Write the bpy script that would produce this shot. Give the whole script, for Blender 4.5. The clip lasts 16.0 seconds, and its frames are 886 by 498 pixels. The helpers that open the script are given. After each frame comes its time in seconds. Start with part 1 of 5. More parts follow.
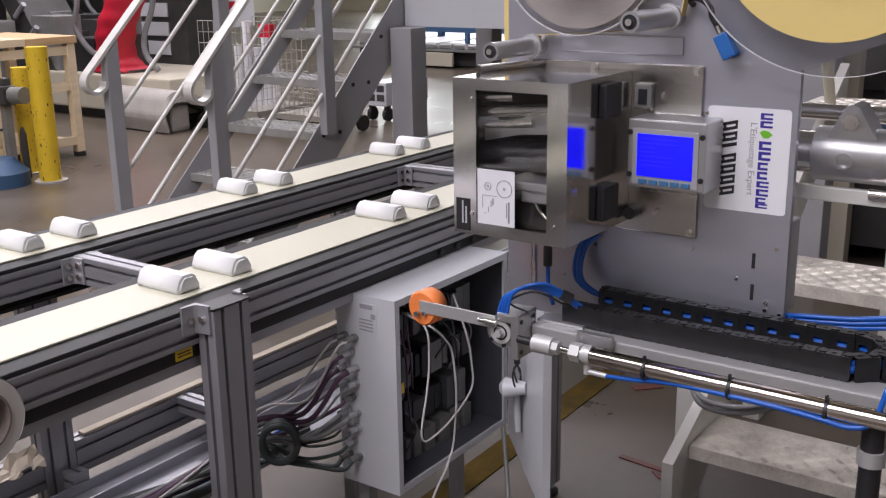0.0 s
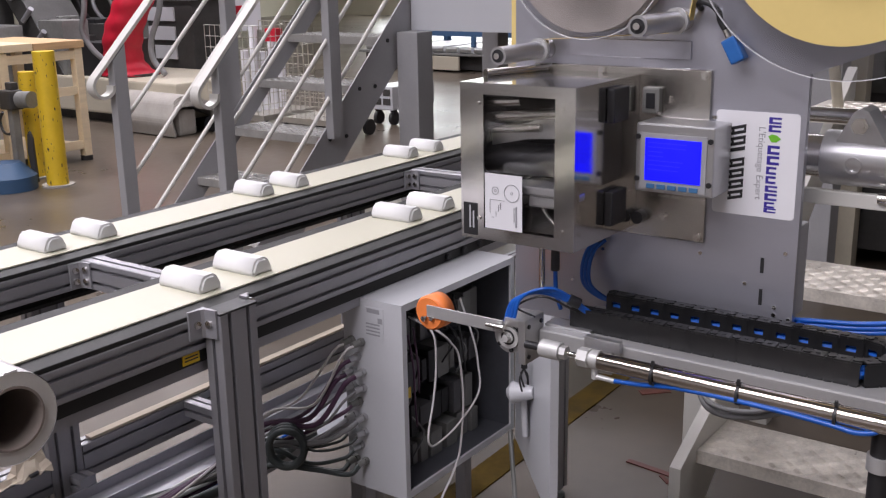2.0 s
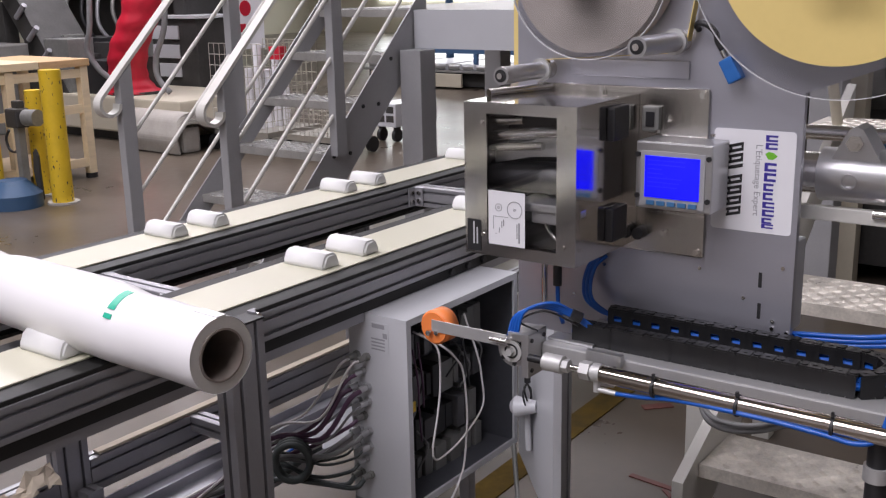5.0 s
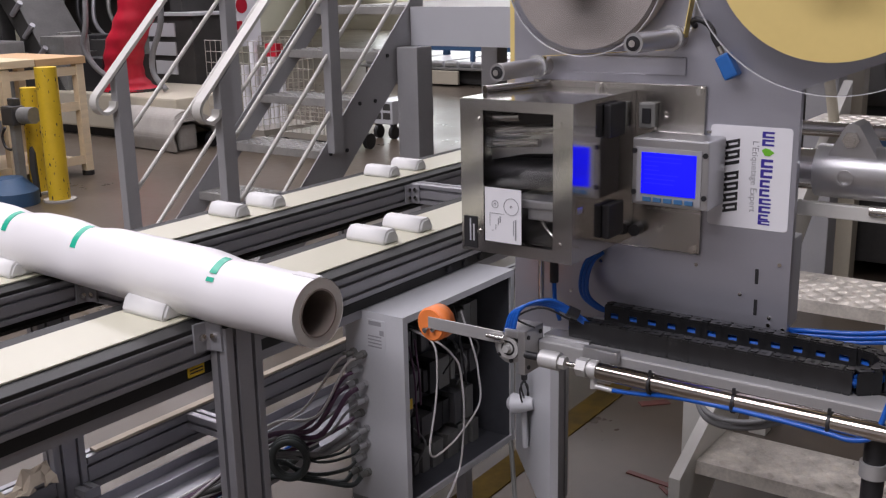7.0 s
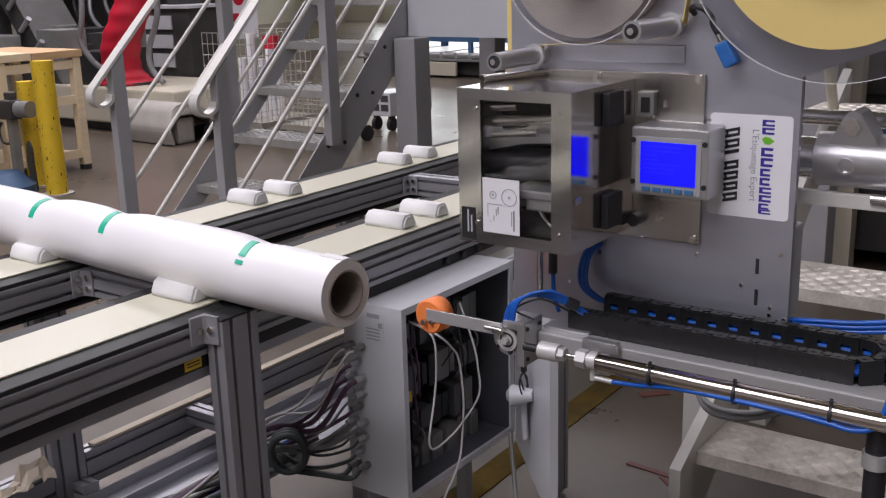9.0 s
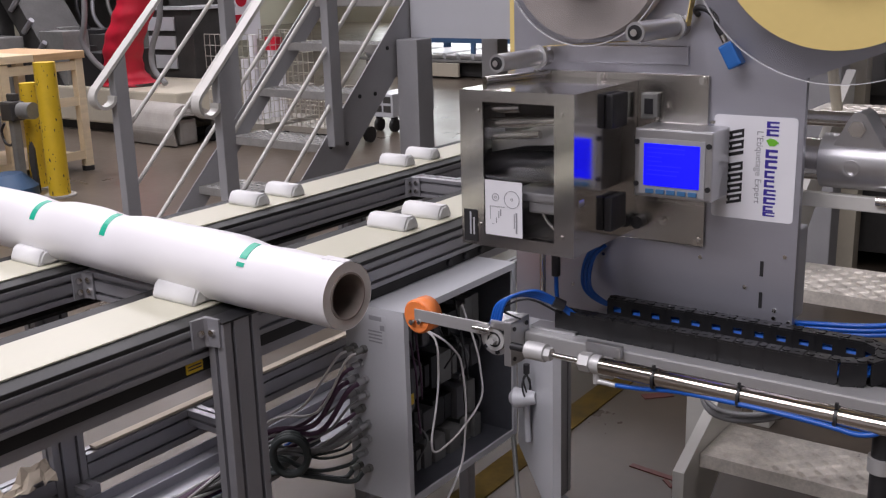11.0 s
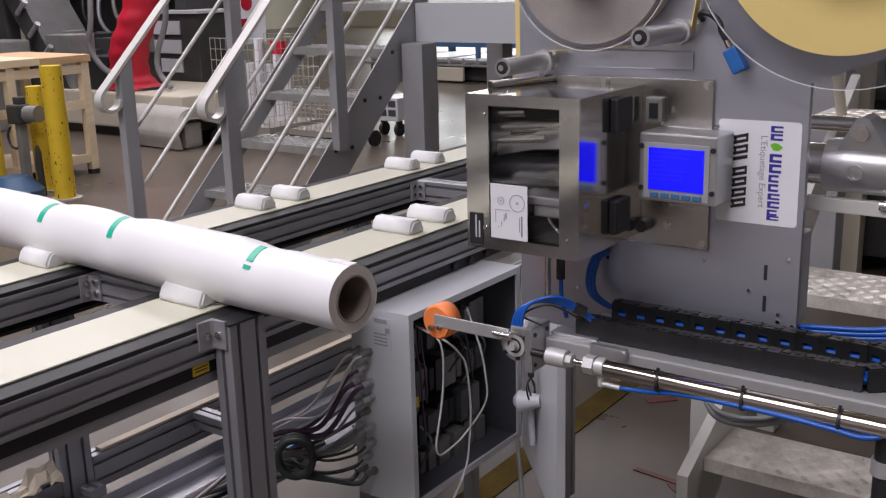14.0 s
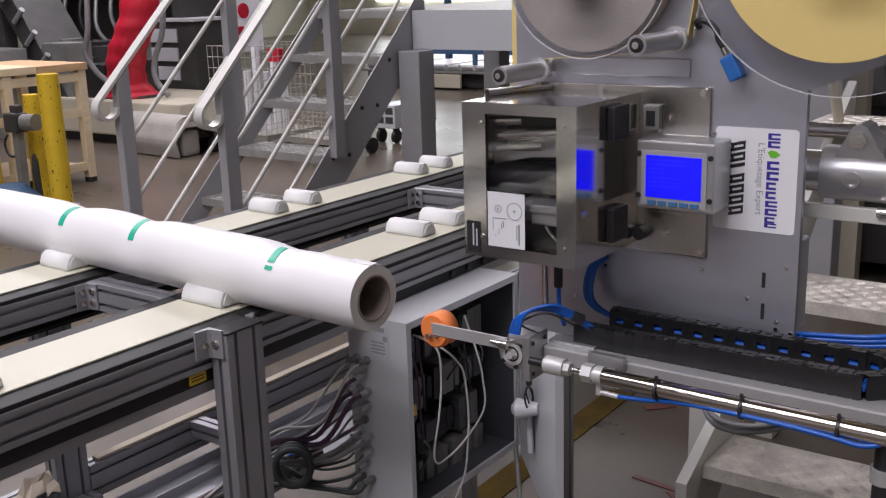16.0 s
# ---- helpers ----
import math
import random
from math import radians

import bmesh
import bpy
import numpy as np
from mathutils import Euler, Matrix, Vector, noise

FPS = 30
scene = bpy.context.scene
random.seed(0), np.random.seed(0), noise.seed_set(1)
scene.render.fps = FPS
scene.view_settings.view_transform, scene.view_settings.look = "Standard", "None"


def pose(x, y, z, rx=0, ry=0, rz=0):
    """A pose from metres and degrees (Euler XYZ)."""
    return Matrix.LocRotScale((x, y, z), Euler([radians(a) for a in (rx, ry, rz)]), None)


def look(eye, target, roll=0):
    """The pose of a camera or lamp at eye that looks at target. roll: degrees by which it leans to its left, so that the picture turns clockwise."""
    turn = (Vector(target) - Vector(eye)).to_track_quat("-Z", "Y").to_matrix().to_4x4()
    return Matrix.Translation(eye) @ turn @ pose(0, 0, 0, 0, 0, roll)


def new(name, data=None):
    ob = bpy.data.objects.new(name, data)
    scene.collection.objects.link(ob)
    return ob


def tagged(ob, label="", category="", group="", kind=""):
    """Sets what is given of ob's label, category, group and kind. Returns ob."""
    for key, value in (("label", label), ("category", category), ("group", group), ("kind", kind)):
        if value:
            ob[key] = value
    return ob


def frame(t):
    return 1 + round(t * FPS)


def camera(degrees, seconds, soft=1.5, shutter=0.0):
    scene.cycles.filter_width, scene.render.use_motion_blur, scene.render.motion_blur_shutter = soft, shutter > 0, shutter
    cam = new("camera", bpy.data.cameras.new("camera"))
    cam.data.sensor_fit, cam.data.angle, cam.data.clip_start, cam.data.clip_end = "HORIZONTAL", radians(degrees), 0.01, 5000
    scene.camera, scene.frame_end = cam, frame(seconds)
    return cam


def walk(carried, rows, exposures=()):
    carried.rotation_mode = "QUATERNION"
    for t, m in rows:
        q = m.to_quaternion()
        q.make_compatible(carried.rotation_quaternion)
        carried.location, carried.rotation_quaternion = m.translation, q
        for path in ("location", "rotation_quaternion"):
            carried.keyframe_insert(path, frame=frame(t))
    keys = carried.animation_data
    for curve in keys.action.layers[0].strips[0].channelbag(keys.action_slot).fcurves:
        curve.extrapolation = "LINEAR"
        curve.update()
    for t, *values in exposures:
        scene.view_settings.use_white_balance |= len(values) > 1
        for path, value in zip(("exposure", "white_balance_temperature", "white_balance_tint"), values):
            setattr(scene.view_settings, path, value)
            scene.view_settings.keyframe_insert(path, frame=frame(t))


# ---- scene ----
DEG = 46.1
cam = camera(DEG, 16.0, soft=1.25)
PATH = [
    (0, look((0.0000, 0.0000, 1.5475), (0.7858, 0.5570, 1.2788), -0.94)),
    (0.5, look((0.0004, 0.0005, 1.5482), (0.7868, 0.5576, 1.2814), -0.93)),
    (1, look((-0.0024, -0.0014, 1.5492), (0.7837, 0.5576, 1.2853), -0.91)),
    (1.5, look((-0.0010, 0.0010, 1.5496), (0.7829, 0.5630, 1.2854), -0.92)),
    (2, look((0.0014, 0.0032, 1.5481), (0.7846, 0.5655, 1.2829), -1.04)),
    (2.5, look((-0.0027, -0.0012, 1.5500), (0.7805, 0.5627, 1.2881), -1.16)),
    (3, look((-0.0102, -0.0055, 1.5510), (0.7751, 0.5577, 1.2939), -1.20)),
    (3.5, look((-0.0163, -0.0090, 1.5538), (0.7693, 0.5557, 1.3007), -1.24)),
    (4, look((-0.0205, -0.0112, 1.5559), (0.7635, 0.5567, 1.3053), -1.20)),
    (6.5, look((-0.0297, -0.0145, 1.5556), (0.7577, 0.5493, 1.3062), -1.17)),
    (7, look((-0.0248, -0.0135, 1.5550), (0.7614, 0.5505, 1.3024), -1.23)),
    (7.5, look((-0.0184, -0.0101, 1.5524), (0.7676, 0.5526, 1.2964), -1.38)),
    (8, look((-0.0176, -0.0097, 1.5521), (0.7685, 0.5521, 1.2942), -1.46)),
    (8.5, look((-0.0179, -0.0092, 1.5521), (0.7680, 0.5521, 1.2928), -1.49)),
    (9, look((-0.0125, -0.0075, 1.5510), (0.7724, 0.5549, 1.2907), -1.59)),
    (11.5, look((-0.0043, -0.0023, 1.5508), (0.7783, 0.5641, 1.2926), -1.68)),
    (12, look((-0.0056, -0.0031, 1.5521), (0.7748, 0.5675, 1.2963), -1.74)),
    (12.5, look((-0.0068, -0.0033, 1.5516), (0.7727, 0.5688, 1.2962), -1.80)),
    (13, look((-0.0079, -0.0055, 1.5515), (0.7735, 0.5640, 1.2965), -1.76)),
    (13.5, look((-0.0109, -0.0065, 1.5512), (0.7714, 0.5617, 1.2958), -1.63)),
    (14, look((-0.0136, -0.0065, 1.5519), (0.7685, 0.5618, 1.2965), -1.56)),
    (14.5, look((-0.0151, -0.0070, 1.5537), (0.7670, 0.5623, 1.3003), -1.59)),
    (15, look((-0.0112, -0.0079, 1.5534), (0.7714, 0.5617, 1.3019), -1.70)),
    (15.5, look((-0.0069, -0.0056, 1.5523), (0.7768, 0.5627, 1.3016), -1.79)),
    (16, look((-0.0096, -0.0046, 1.5533), (0.7753, 0.5628, 1.3041), -1.70)),
]
walk(cam, PATH, exposures=((0, -0.03), (4.2, 0.0), (6.4, -0.29), (9.0, -0.32), (12, -0.28), (16, -0.28)))

# ---- light ----
world = bpy.data.worlds.new("hall_world")
scene.world = world
world.use_nodes = True
wn = world.node_tree
sky = wn.nodes.new("ShaderNodeTexSky")
sky.sky_type = "NISHITA"
sky.sun_disc = False
sky.sun_elevation, sky.sun_rotation = radians(40), radians(200)
wn.links.new(sky.outputs[0], wn.nodes["Background"].inputs[0])
wn.nodes["Background"].inputs[1].default_value = 0.1


def area_lamp(name, m, sx, sy, watts, colour):
    d = bpy.data.lights.new(name, "AREA")
    d.shape, d.size, d.size_y, d.energy, d.color = "RECTANGLE", sx, sy, watts, colour
    ob = new(name, d)
    ob.matrix_world = m
    return ob


LAMP_COLOUR = (1.0, 0.945, 1.03)
LAMP_ROWS = [(-4.5, 1.0, 230), (-1.8, 1.5, 300), (1.6, 5.4, 270), (4.6, -2.6, 30), (5.5, 8.5, 350), (9.5, 4.5, 130), (9.5, 11.0, 170), (14.5, 8.0, 200)]
for lx, ly, watts in LAMP_ROWS:
    area_lamp("ceiling_lamp_light", pose(lx, ly, 5.55), 1.0, 4.4, watts, LAMP_COLOUR)

# ---- materials ----


def mat(name, colour, rough=0.5, metal=0.0, var=0.12, scale=8.0, bump=0.0, bscale=60.0, stretch=(1, 1, 1), island=0.0, emit=0.0, coat=0.0, spec=0.5, rvar=0.1):
    """Base colour with stains at two scales, roughness variation and fine relief."""
    m = bpy.data.materials.new(name)
    m.use_nodes = True
    n, l = m.node_tree.nodes, m.node_tree.links
    b = n["Principled BSDF"]
    b.inputs["Roughness"].default_value, b.inputs["Metallic"].default_value = rough, metal
    b.inputs["Specular IOR Level"].default_value = spec
    b.inputs["Coat Weight"].default_value = coat
    tc = n.new("ShaderNodeTexCoord")
    mp = n.new("ShaderNodeMapping")
    mp.inputs["Scale"].default_value = stretch
    l.new(tc.outputs["Object"], mp.inputs[0])
    big, fine = n.new("ShaderNodeTexNoise"), n.new("ShaderNodeTexNoise")
    big.inputs["Scale"].default_value, fine.inputs["Scale"].default_value = scale, bscale
    big.inputs["Detail"].default_value, fine.inputs["Detail"].default_value = 5, 3
    l.new(mp.outputs[0], big.inputs["Vector"])
    l.new(mp.outputs[0], fine.inputs["Vector"])
    add = n.new("ShaderNodeMath")
    add.operation = "MULTIPLY_ADD"
    add.inputs[1].default_value = 0.35
    l.new(fine.outputs[0], add.inputs[0])
    l.new(big.outputs[0], add.inputs[2])
    ramp = n.new("ShaderNodeMapRange")
    ramp.inputs[1].default_value, ramp.inputs[2].default_value = 0.25, 1.1
    ramp.inputs[3].default_value, ramp.inputs[4].default_value = 1 - var, 1 + var
    l.new(add.outputs[0], ramp.inputs[0])
    mul = n.new("ShaderNodeVectorMath")
    mul.operation = "SCALE"
    mul.inputs[0].default_value = colour
    if island:
        oi = n.new("ShaderNodeObjectInfo")
        mr = n.new("ShaderNodeMapRange")
        mr.inputs[3].default_value, mr.inputs[4].default_value = 1 - island, 1 + island
        l.new(oi.outputs["Random"], mr.inputs[0])
        mm = n.new("ShaderNodeMath")
        mm.operation = "MULTIPLY"
        l.new(ramp.outputs[0], mm.inputs[0])
        l.new(mr.outputs[0], mm.inputs[1])
        l.new(mm.outputs[0], mul.inputs["Scale"])
    else:
        l.new(ramp.outputs[0], mul.inputs["Scale"])
    l.new(mul.outputs[0], b.inputs["Base Color"])
    rr = n.new("ShaderNodeMapRange")
    rr.inputs[1].default_value, rr.inputs[2].default_value = 0.25, 1.1
    rr.inputs[3].default_value, rr.inputs[4].default_value = max(0.02, rough * (1 - rvar)), min(1, rough * (1 + rvar))
    l.new(add.outputs[0], rr.inputs[0])
    l.new(rr.outputs[0], b.inputs["Roughness"])
    if bump:
        bp = n.new("ShaderNodeBump")
        bp.inputs["Strength"].default_value, bp.inputs["Distance"].default_value = bump, 0.002
        l.new(fine.outputs[0], bp.inputs["Height"])
        l.new(bp.outputs[0], b.inputs["Normal"])
    if emit:
        b.inputs["Emission Color"].default_value = (*colour, 1)
        b.inputs["Emission Strength"].default_value = emit
    return m


def glass_mat(name, colour, rough=0.05, alpha_mix=0.8):
    """A thin clear sheet: mostly see-through, with a glossy skin."""
    m = bpy.data.materials.new(name)
    m.use_nodes = True
    n, l = m.node_tree.nodes, m.node_tree.links
    for x in list(n):
        n.remove(x)
    out, mix, tr, gl = n.new("ShaderNodeOutputMaterial"), n.new("ShaderNodeMixShader"), n.new("ShaderNodeBsdfTransparent"), n.new("ShaderNodeBsdfGlossy")
    tr.inputs[0].default_value = (*colour, 1)
    gl.inputs["Roughness"].default_value = rough
    gl.inputs[0].default_value = (0.9, 0.9, 0.9, 1)
    mix.inputs[0].default_value = 1 - alpha_mix
    l.new(tr.outputs[0], mix.inputs[1])
    l.new(gl.outputs[0], mix.inputs[2])
    l.new(mix.outputs[0], out.inputs[0])
    return m


M = {
    "alu": mat("anodised_aluminium", (0.34, 0.34, 0.36), 0.42, 0.45, 0.10, 6, 0.05, 180, (1, 1, 1)),
    "alu_light": mat("pale_aluminium", (0.55, 0.55, 0.55), 0.45, 0.6, 0.1, 6, 0.05, 150),
    "steel": mat("brushed_stainless", (0.56, 0.54, 0.51), 0.24, 1.0, 0.10, 3, 0.06, 260, (1, 1, 14), rvar=0.25),
    "chrome": mat("polished_steel", (0.72, 0.70, 0.67), 0.17, 1.0, 0.06, 12),
    "satin": mat("satin_steel", (0.60, 0.60, 0.59), 0.45, 0.45, 0.06, 12),
    "barrel": mat("drawn_steel_tube", (0.47, 0.43, 0.39), 0.12, 1.0, 0.06, 12, 0.03, 200, (1, 0.1, 1)),
    "box_steel": mat("polished_stainless_sheet", (0.64, 0.625, 0.61), 0.11, 1.0, 0.08, 4, 0.012, 260, (1, 1, 10), rvar=0.3),
    "waste": mat("tan_waste_web", (0.44, 0.395, 0.36), 0.5, 0.0, 0.2, 6),
    "floor_paint": mat("worn_yellow_floor_paint", (0.095, 0.060, 0.008), 0.75, 0.0, 0.9, 7, 0.1, 30, spec=0.15),
    "floor_red": mat("worn_red_floor_paint", (0.14, 0.045, 0.036), 0.5, 0.0, 0.5, 9, 0.1, 40),
    "plate": mat("grey_machine_plate", (0.48, 0.485, 0.545), 0.33, 0.72, 0.08, 3, 0.03, 200, (1, 1, 6), rvar=0.2),
    "castalu": mat("cast_aluminium", (0.55, 0.55, 0.56), 0.34, 0.85, 0.08, 10, 0.1, 140),
    "grey_paint": mat("grey_painted_steel", (0.36, 0.36, 0.37), 0.45, 0.1, 0.12, 4, 0.05, 90),
    "rail_paint": mat("pale_painted_rail", (0.62, 0.61, 0.57), 0.4, 0.1, 0.08, 6, 0.04, 90),
    "grating": mat("tread_plate", (0.42, 0.41, 0.39), 0.45, 0.5, 0.3, 9, 0.25, 90),
    "chequer": mat("chequer_plate", (0.74, 0.70, 0.63), 0.34, 0.35, 0.55, 9, 0.3, 120, rvar=0.4),
    "belt": mat("cream_belt", (0.57, 0.555, 0.44), 0.42, 0.0, 0.05, 5, 0.03, 140, (0.4, 1, 1)),
    "white_foam": mat("white_plastic_saddle", (0.74, 0.74, 0.735), 0.65, 0.0, 0.03, 12, 0.05, 120, island=0.03),
    "paper": mat("white_film_wrap", (0.82, 0.81, 0.82), 0.38, 0.0, 0.03, 5, 0.12, 25, (1, 0.25, 1)),
    "paper_end": mat("roll_edge", (0.60, 0.575, 0.54), 0.75, 0.0, 0.10, 14, 0.1, 200),
    "card": mat("brown_cardboard_core", (0.25, 0.21, 0.185), 0.8, 0.0, 0.2, 20, 0.1, 120),
    "green": mat("green_tape", (0.01, 0.42, 0.27), 0.4, 0.0, 0.06, 20),
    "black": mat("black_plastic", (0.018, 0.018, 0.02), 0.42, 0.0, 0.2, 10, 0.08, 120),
    "rubber": mat("black_rubber", (0.016, 0.016, 0.016), 0.6, 0.0, 0.25, 8, 0.1, 90),
    "chain_top": mat("grey_black_link_plate", (0.010, 0.010, 0.011), 0.40, 0.0, 0.3, 20, 0.05, 120),
    "blue": mat("blue_air_hose", (0.010, 0.10, 0.46), 0.3, 0.0, 0.1, 20),
    "blue_box": mat("blue_sensor_plastic", (0.02, 0.13, 0.42), 0.4, 0.0, 0.1, 30),
    "orange": mat("orange_rubber", (0.86, 0.24, 0.06), 0.5, 0.0, 0.06, 30, 0.05, 200),
    "tray": mat("galvanised_tray", (0.33, 0.33, 0.36), 0.35, 0.4, 0.15, 5, 0.05, 90),
    "cabinet": mat("light_grey_cabinet_paint", (0.53, 0.54, 0.565), 0.35, 0.0, 0.06, 4, 0.03, 160),
    # inside of the pale cabinet, with its shade put into the colour
    "cab_in": mat("shaded_cabinet_interior", (0.10, 0.105, 0.12), 0.5, 0.3, 0.3, 8, 0.1, 60),
    "device": mat("dark_grey_device", (0.085, 0.085, 0.09), 0.5, 0.0, 0.3, 12, 0.1, 80, island=0.3),
    "white": mat("white_sticker", (0.80, 0.80, 0.83), 0.35, 0.0, 0.03, 6),
    "purple": mat("purple_print", (0.045, 0.03, 0.30), 0.5),
    "ink": mat("black_print", (0.02, 0.02, 0.022), 0.5),
    "grey_ink": mat("grey_print", (0.30, 0.30, 0.32), 0.5),
    "green_ink": mat("green_print", (0.16, 0.50, 0.03), 0.5),
    "lcd": mat("blue_lit_display", (0.006, 0.006, 1.0), 0.2, 0.0, 0.03, 3, emit=0.85),
    "lcd_txt": mat("display_text", (0.02, 0.02, 0.55), 0.2, emit=0.6),
    "key": mat("blue_key", (0.05, 0.16, 0.34), 0.4),
    "yellow": mat("yellow_bollard_paint", (0.68, 0.46, 0.025), 0.45, 0.0, 0.14, 6, 0.12, 40),
    "yellow_card": mat("yellow_label_roll", (0.76, 0.59, 0.22), 0.55, 0.0, 0.06, 5, 0.05, 80),
    "red": mat("red_cover_cloth", (0.50, 0.008, 0.030), 0.55, 0.0, 0.2, 5, 0.3, 20),
    "wood": mat("pale_wood", (0.70, 0.58, 0.40), 0.6, 0.0, 0.15, 4, 0.15, 60, (1, 8, 8)),
    "wood_top": mat("brown_wood_top", (0.56, 0.37, 0.20), 0.6, 0.0, 0.25, 4, 0.15, 60, (1, 8, 8)),
    "cream": mat("cream_machine_paint", (0.47, 0.43, 0.34), 0.5, 0.0, 0.15, 3, 0.05, 60),
    "dark": mat("dark_machine", (0.06, 0.058, 0.056), 0.5, 0.3, 0.4, 5, 0.2, 40),
    "mid": mat("mid_grey_machine", (0.22, 0.22, 0.21), 0.5, 0.3, 0.3, 5, 0.1, 40),
    "carpet": mat("grey_sheet", (0.36, 0.34, 0.31), 0.8, 0.0, 0.2, 5, 0.3, 40),
    "blue_far": mat("blue_painted_rack", (0.035, 0.085, 0.17), 0.5, 0.0, 0.15, 5),
    "wall": mat("hall_wall", (0.58, 0.54, 0.44), 0.8, 0.0, 0.06, 0.7, 0.05, 20),
    # for walls out of view, paled to lift the reflections in the steel
    "wall_pale": mat("pale_unseen_wall", (0.70, 0.69, 0.68), 0.8, 0.0, 0.06, 0.7, 0.05, 20),
    "ceil": mat("hall_ceiling", (0.55, 0.55, 0.55), 0.8, 0.0, 0.06, 0.7),
    "wire": mat("galvanised_wire", (0.55, 0.53, 0.48), 0.4, 0.7, 0.1, 8),
    "cable_grey": mat("grey_cable", (0.20, 0.20, 0.205), 0.5, 0.0, 0.2, 12),
    "cable_dk": mat("dark_green_cable", (0.045, 0.055, 0.055), 0.5, 0.0, 0.2, 12),
    "cable_white": mat("white_cable", (0.62, 0.60, 0.60), 0.45, 0.0, 0.1, 12),
    "cable_purple": mat("purple_cable", (0.085, 0.04, 0.08), 0.45, 0.0, 0.1, 12),
    "cable_red": mat("red_cable", (0.35, 0.02, 0.03), 0.45),
    "tan": mat("worn_tan_board", (0.50, 0.43, 0.34), 0.7, 0.0, 0.2, 7, 0.2, 40),
    "lamp": mat("luminaire_diffuser", (1.0, 0.97, 0.92), 0.5, emit=3.0),
    "acrylic": glass_mat("clear_acrylic", (0.86, 0.86, 0.87), 0.05, 0.95),
    "rim": mat("acrylic_rim", (0.70, 0.70, 0.72), 0.25, 0.0, 0.05, 8),
    "clear": glass_mat("clear_pane", (0.97, 0.97, 0.97), 0.02, 0.95),
    "door_light": mat("bright_daylight_panel", (0.95, 0.98, 1.0), 0.6, emit=6.0),
}


def floor_mat():
    m = mat("worn_concrete", (0.103, 0.083, 0.063), 0.32, 0.0, 0.42, 0.9, 0.05, 14, rvar=0.35)
    return m


M["floor"] = floor_mat()

# ---- builders ----


def box(bm, x0, x1, y0, y1, z0, z1, bev=0.0):
    vs = [bm.verts.new((x, y, z)) for x in (x0, x1) for y in (y0, y1) for z in (z0, z1)]
    f = [(0, 1, 3, 2), (4, 6, 7, 5), (0, 4, 5, 1), (2, 3, 7, 6), (0, 2, 6, 4), (1, 5, 7, 3)]
    fs = [bm.faces.new([vs[i] for i in q]) for q in f]
    if bev > 0:
        es = list({e for q in fs for e in q.edges})
        bmesh.ops.bevel(bm, geom=es, offset=bev, segments=2, affect="EDGES", profile=0.6)
    return bm


def basis(d):
    d = Vector(d).normalized()
    a = Vector((0, 0, 1)) if abs(d.z) < 0.9 else Vector((1, 0, 0))
    u = d.cross(a).normalized()
    return d, u, d.cross(u)


def cyl(bm, p0, p1, r, seg=20, r2=None, caps=True, inner=0.0):
    """A turned piece between two points; inner makes it a tube."""
    p0, p1 = Vector(p0), Vector(p1)
    _, u, v = basis(p1 - p0)
    r2 = r if r2 is None else r2

    def ring(p, rad):
        return [bm.verts.new(p + (u * math.cos(2 * math.pi * i / seg) + v * math.sin(2 * math.pi * i / seg)) * rad) for i in range(seg)]

    def skin(a, b):
        for i in range(seg):
            j = (i + 1) % seg
            bm.faces.new((a[i], a[j], b[j], b[i])).smooth = seg > 8

    a, b = ring(p0, r), ring(p1, r2)
    skin(a, b)
    if inner > 0:
        c, d = ring(p0, inner), ring(p1, inner)
        skin(d, c)
        a, b, c, d = ring(p0, r), ring(p1, r2), ring(p0, inner), ring(p1, inner)
        for i in range(seg):
            j = (i + 1) % seg
            bm.faces.new((c[i], c[j], a[j], a[i]))
            bm.faces.new((b[i], b[j], d[j], d[i]))
    elif caps:
        bm.faces.new(ring(p0, r)[::-1])
        bm.faces.new(ring(p1, r2))
    return bm


def smooth_path(pts, n=6):
    """Catmull-Rom through the points."""
    P = [Vector(p) for p in pts]
    if len(P) < 3:
        return P
    Q = [P[0] * 2 - P[1]] + P + [P[-1] * 2 - P[-2]]
    out = []
    for i in range(1, len(Q) - 2):
        a, b, c, d = Q[i - 1:i + 3]
        for k in range(n):
            t = k / n
            out.append(0.5 * ((2 * b) + (c - a) * t + (2 * a - 5 * b + 4 * c - d) * t * t + (3 * b - a - 3 * c + d) * t ** 3))
    return out + [P[-1]]


def tube(bm, pts, r, seg=8, n=6):
    P = smooth_path(pts, n)
    rings = []
    up = None
    for i, p in enumerate(P):
        d = (P[min(i + 1, len(P) - 1)] - P[max(i - 1, 0)]).normalized()
        if up is None:
            _, up, _ = basis(d)
        up = (up - d * up.dot(d)).normalized()
        v = d.cross(up)
        rings.append([bm.verts.new(p + (up * math.cos(2 * math.pi * k / seg) + v * math.sin(2 * math.pi * k / seg)) * r) for k in range(seg)])
    for a, b in zip(rings, rings[1:]):
        for k in range(seg):
            j = (k + 1) % seg
            bm.faces.new((a[k], a[j], b[j], b[k])).smooth = True
    bm.faces.new(rings[0][::-1])
    bm.faces.new(rings[-1])
    return bm


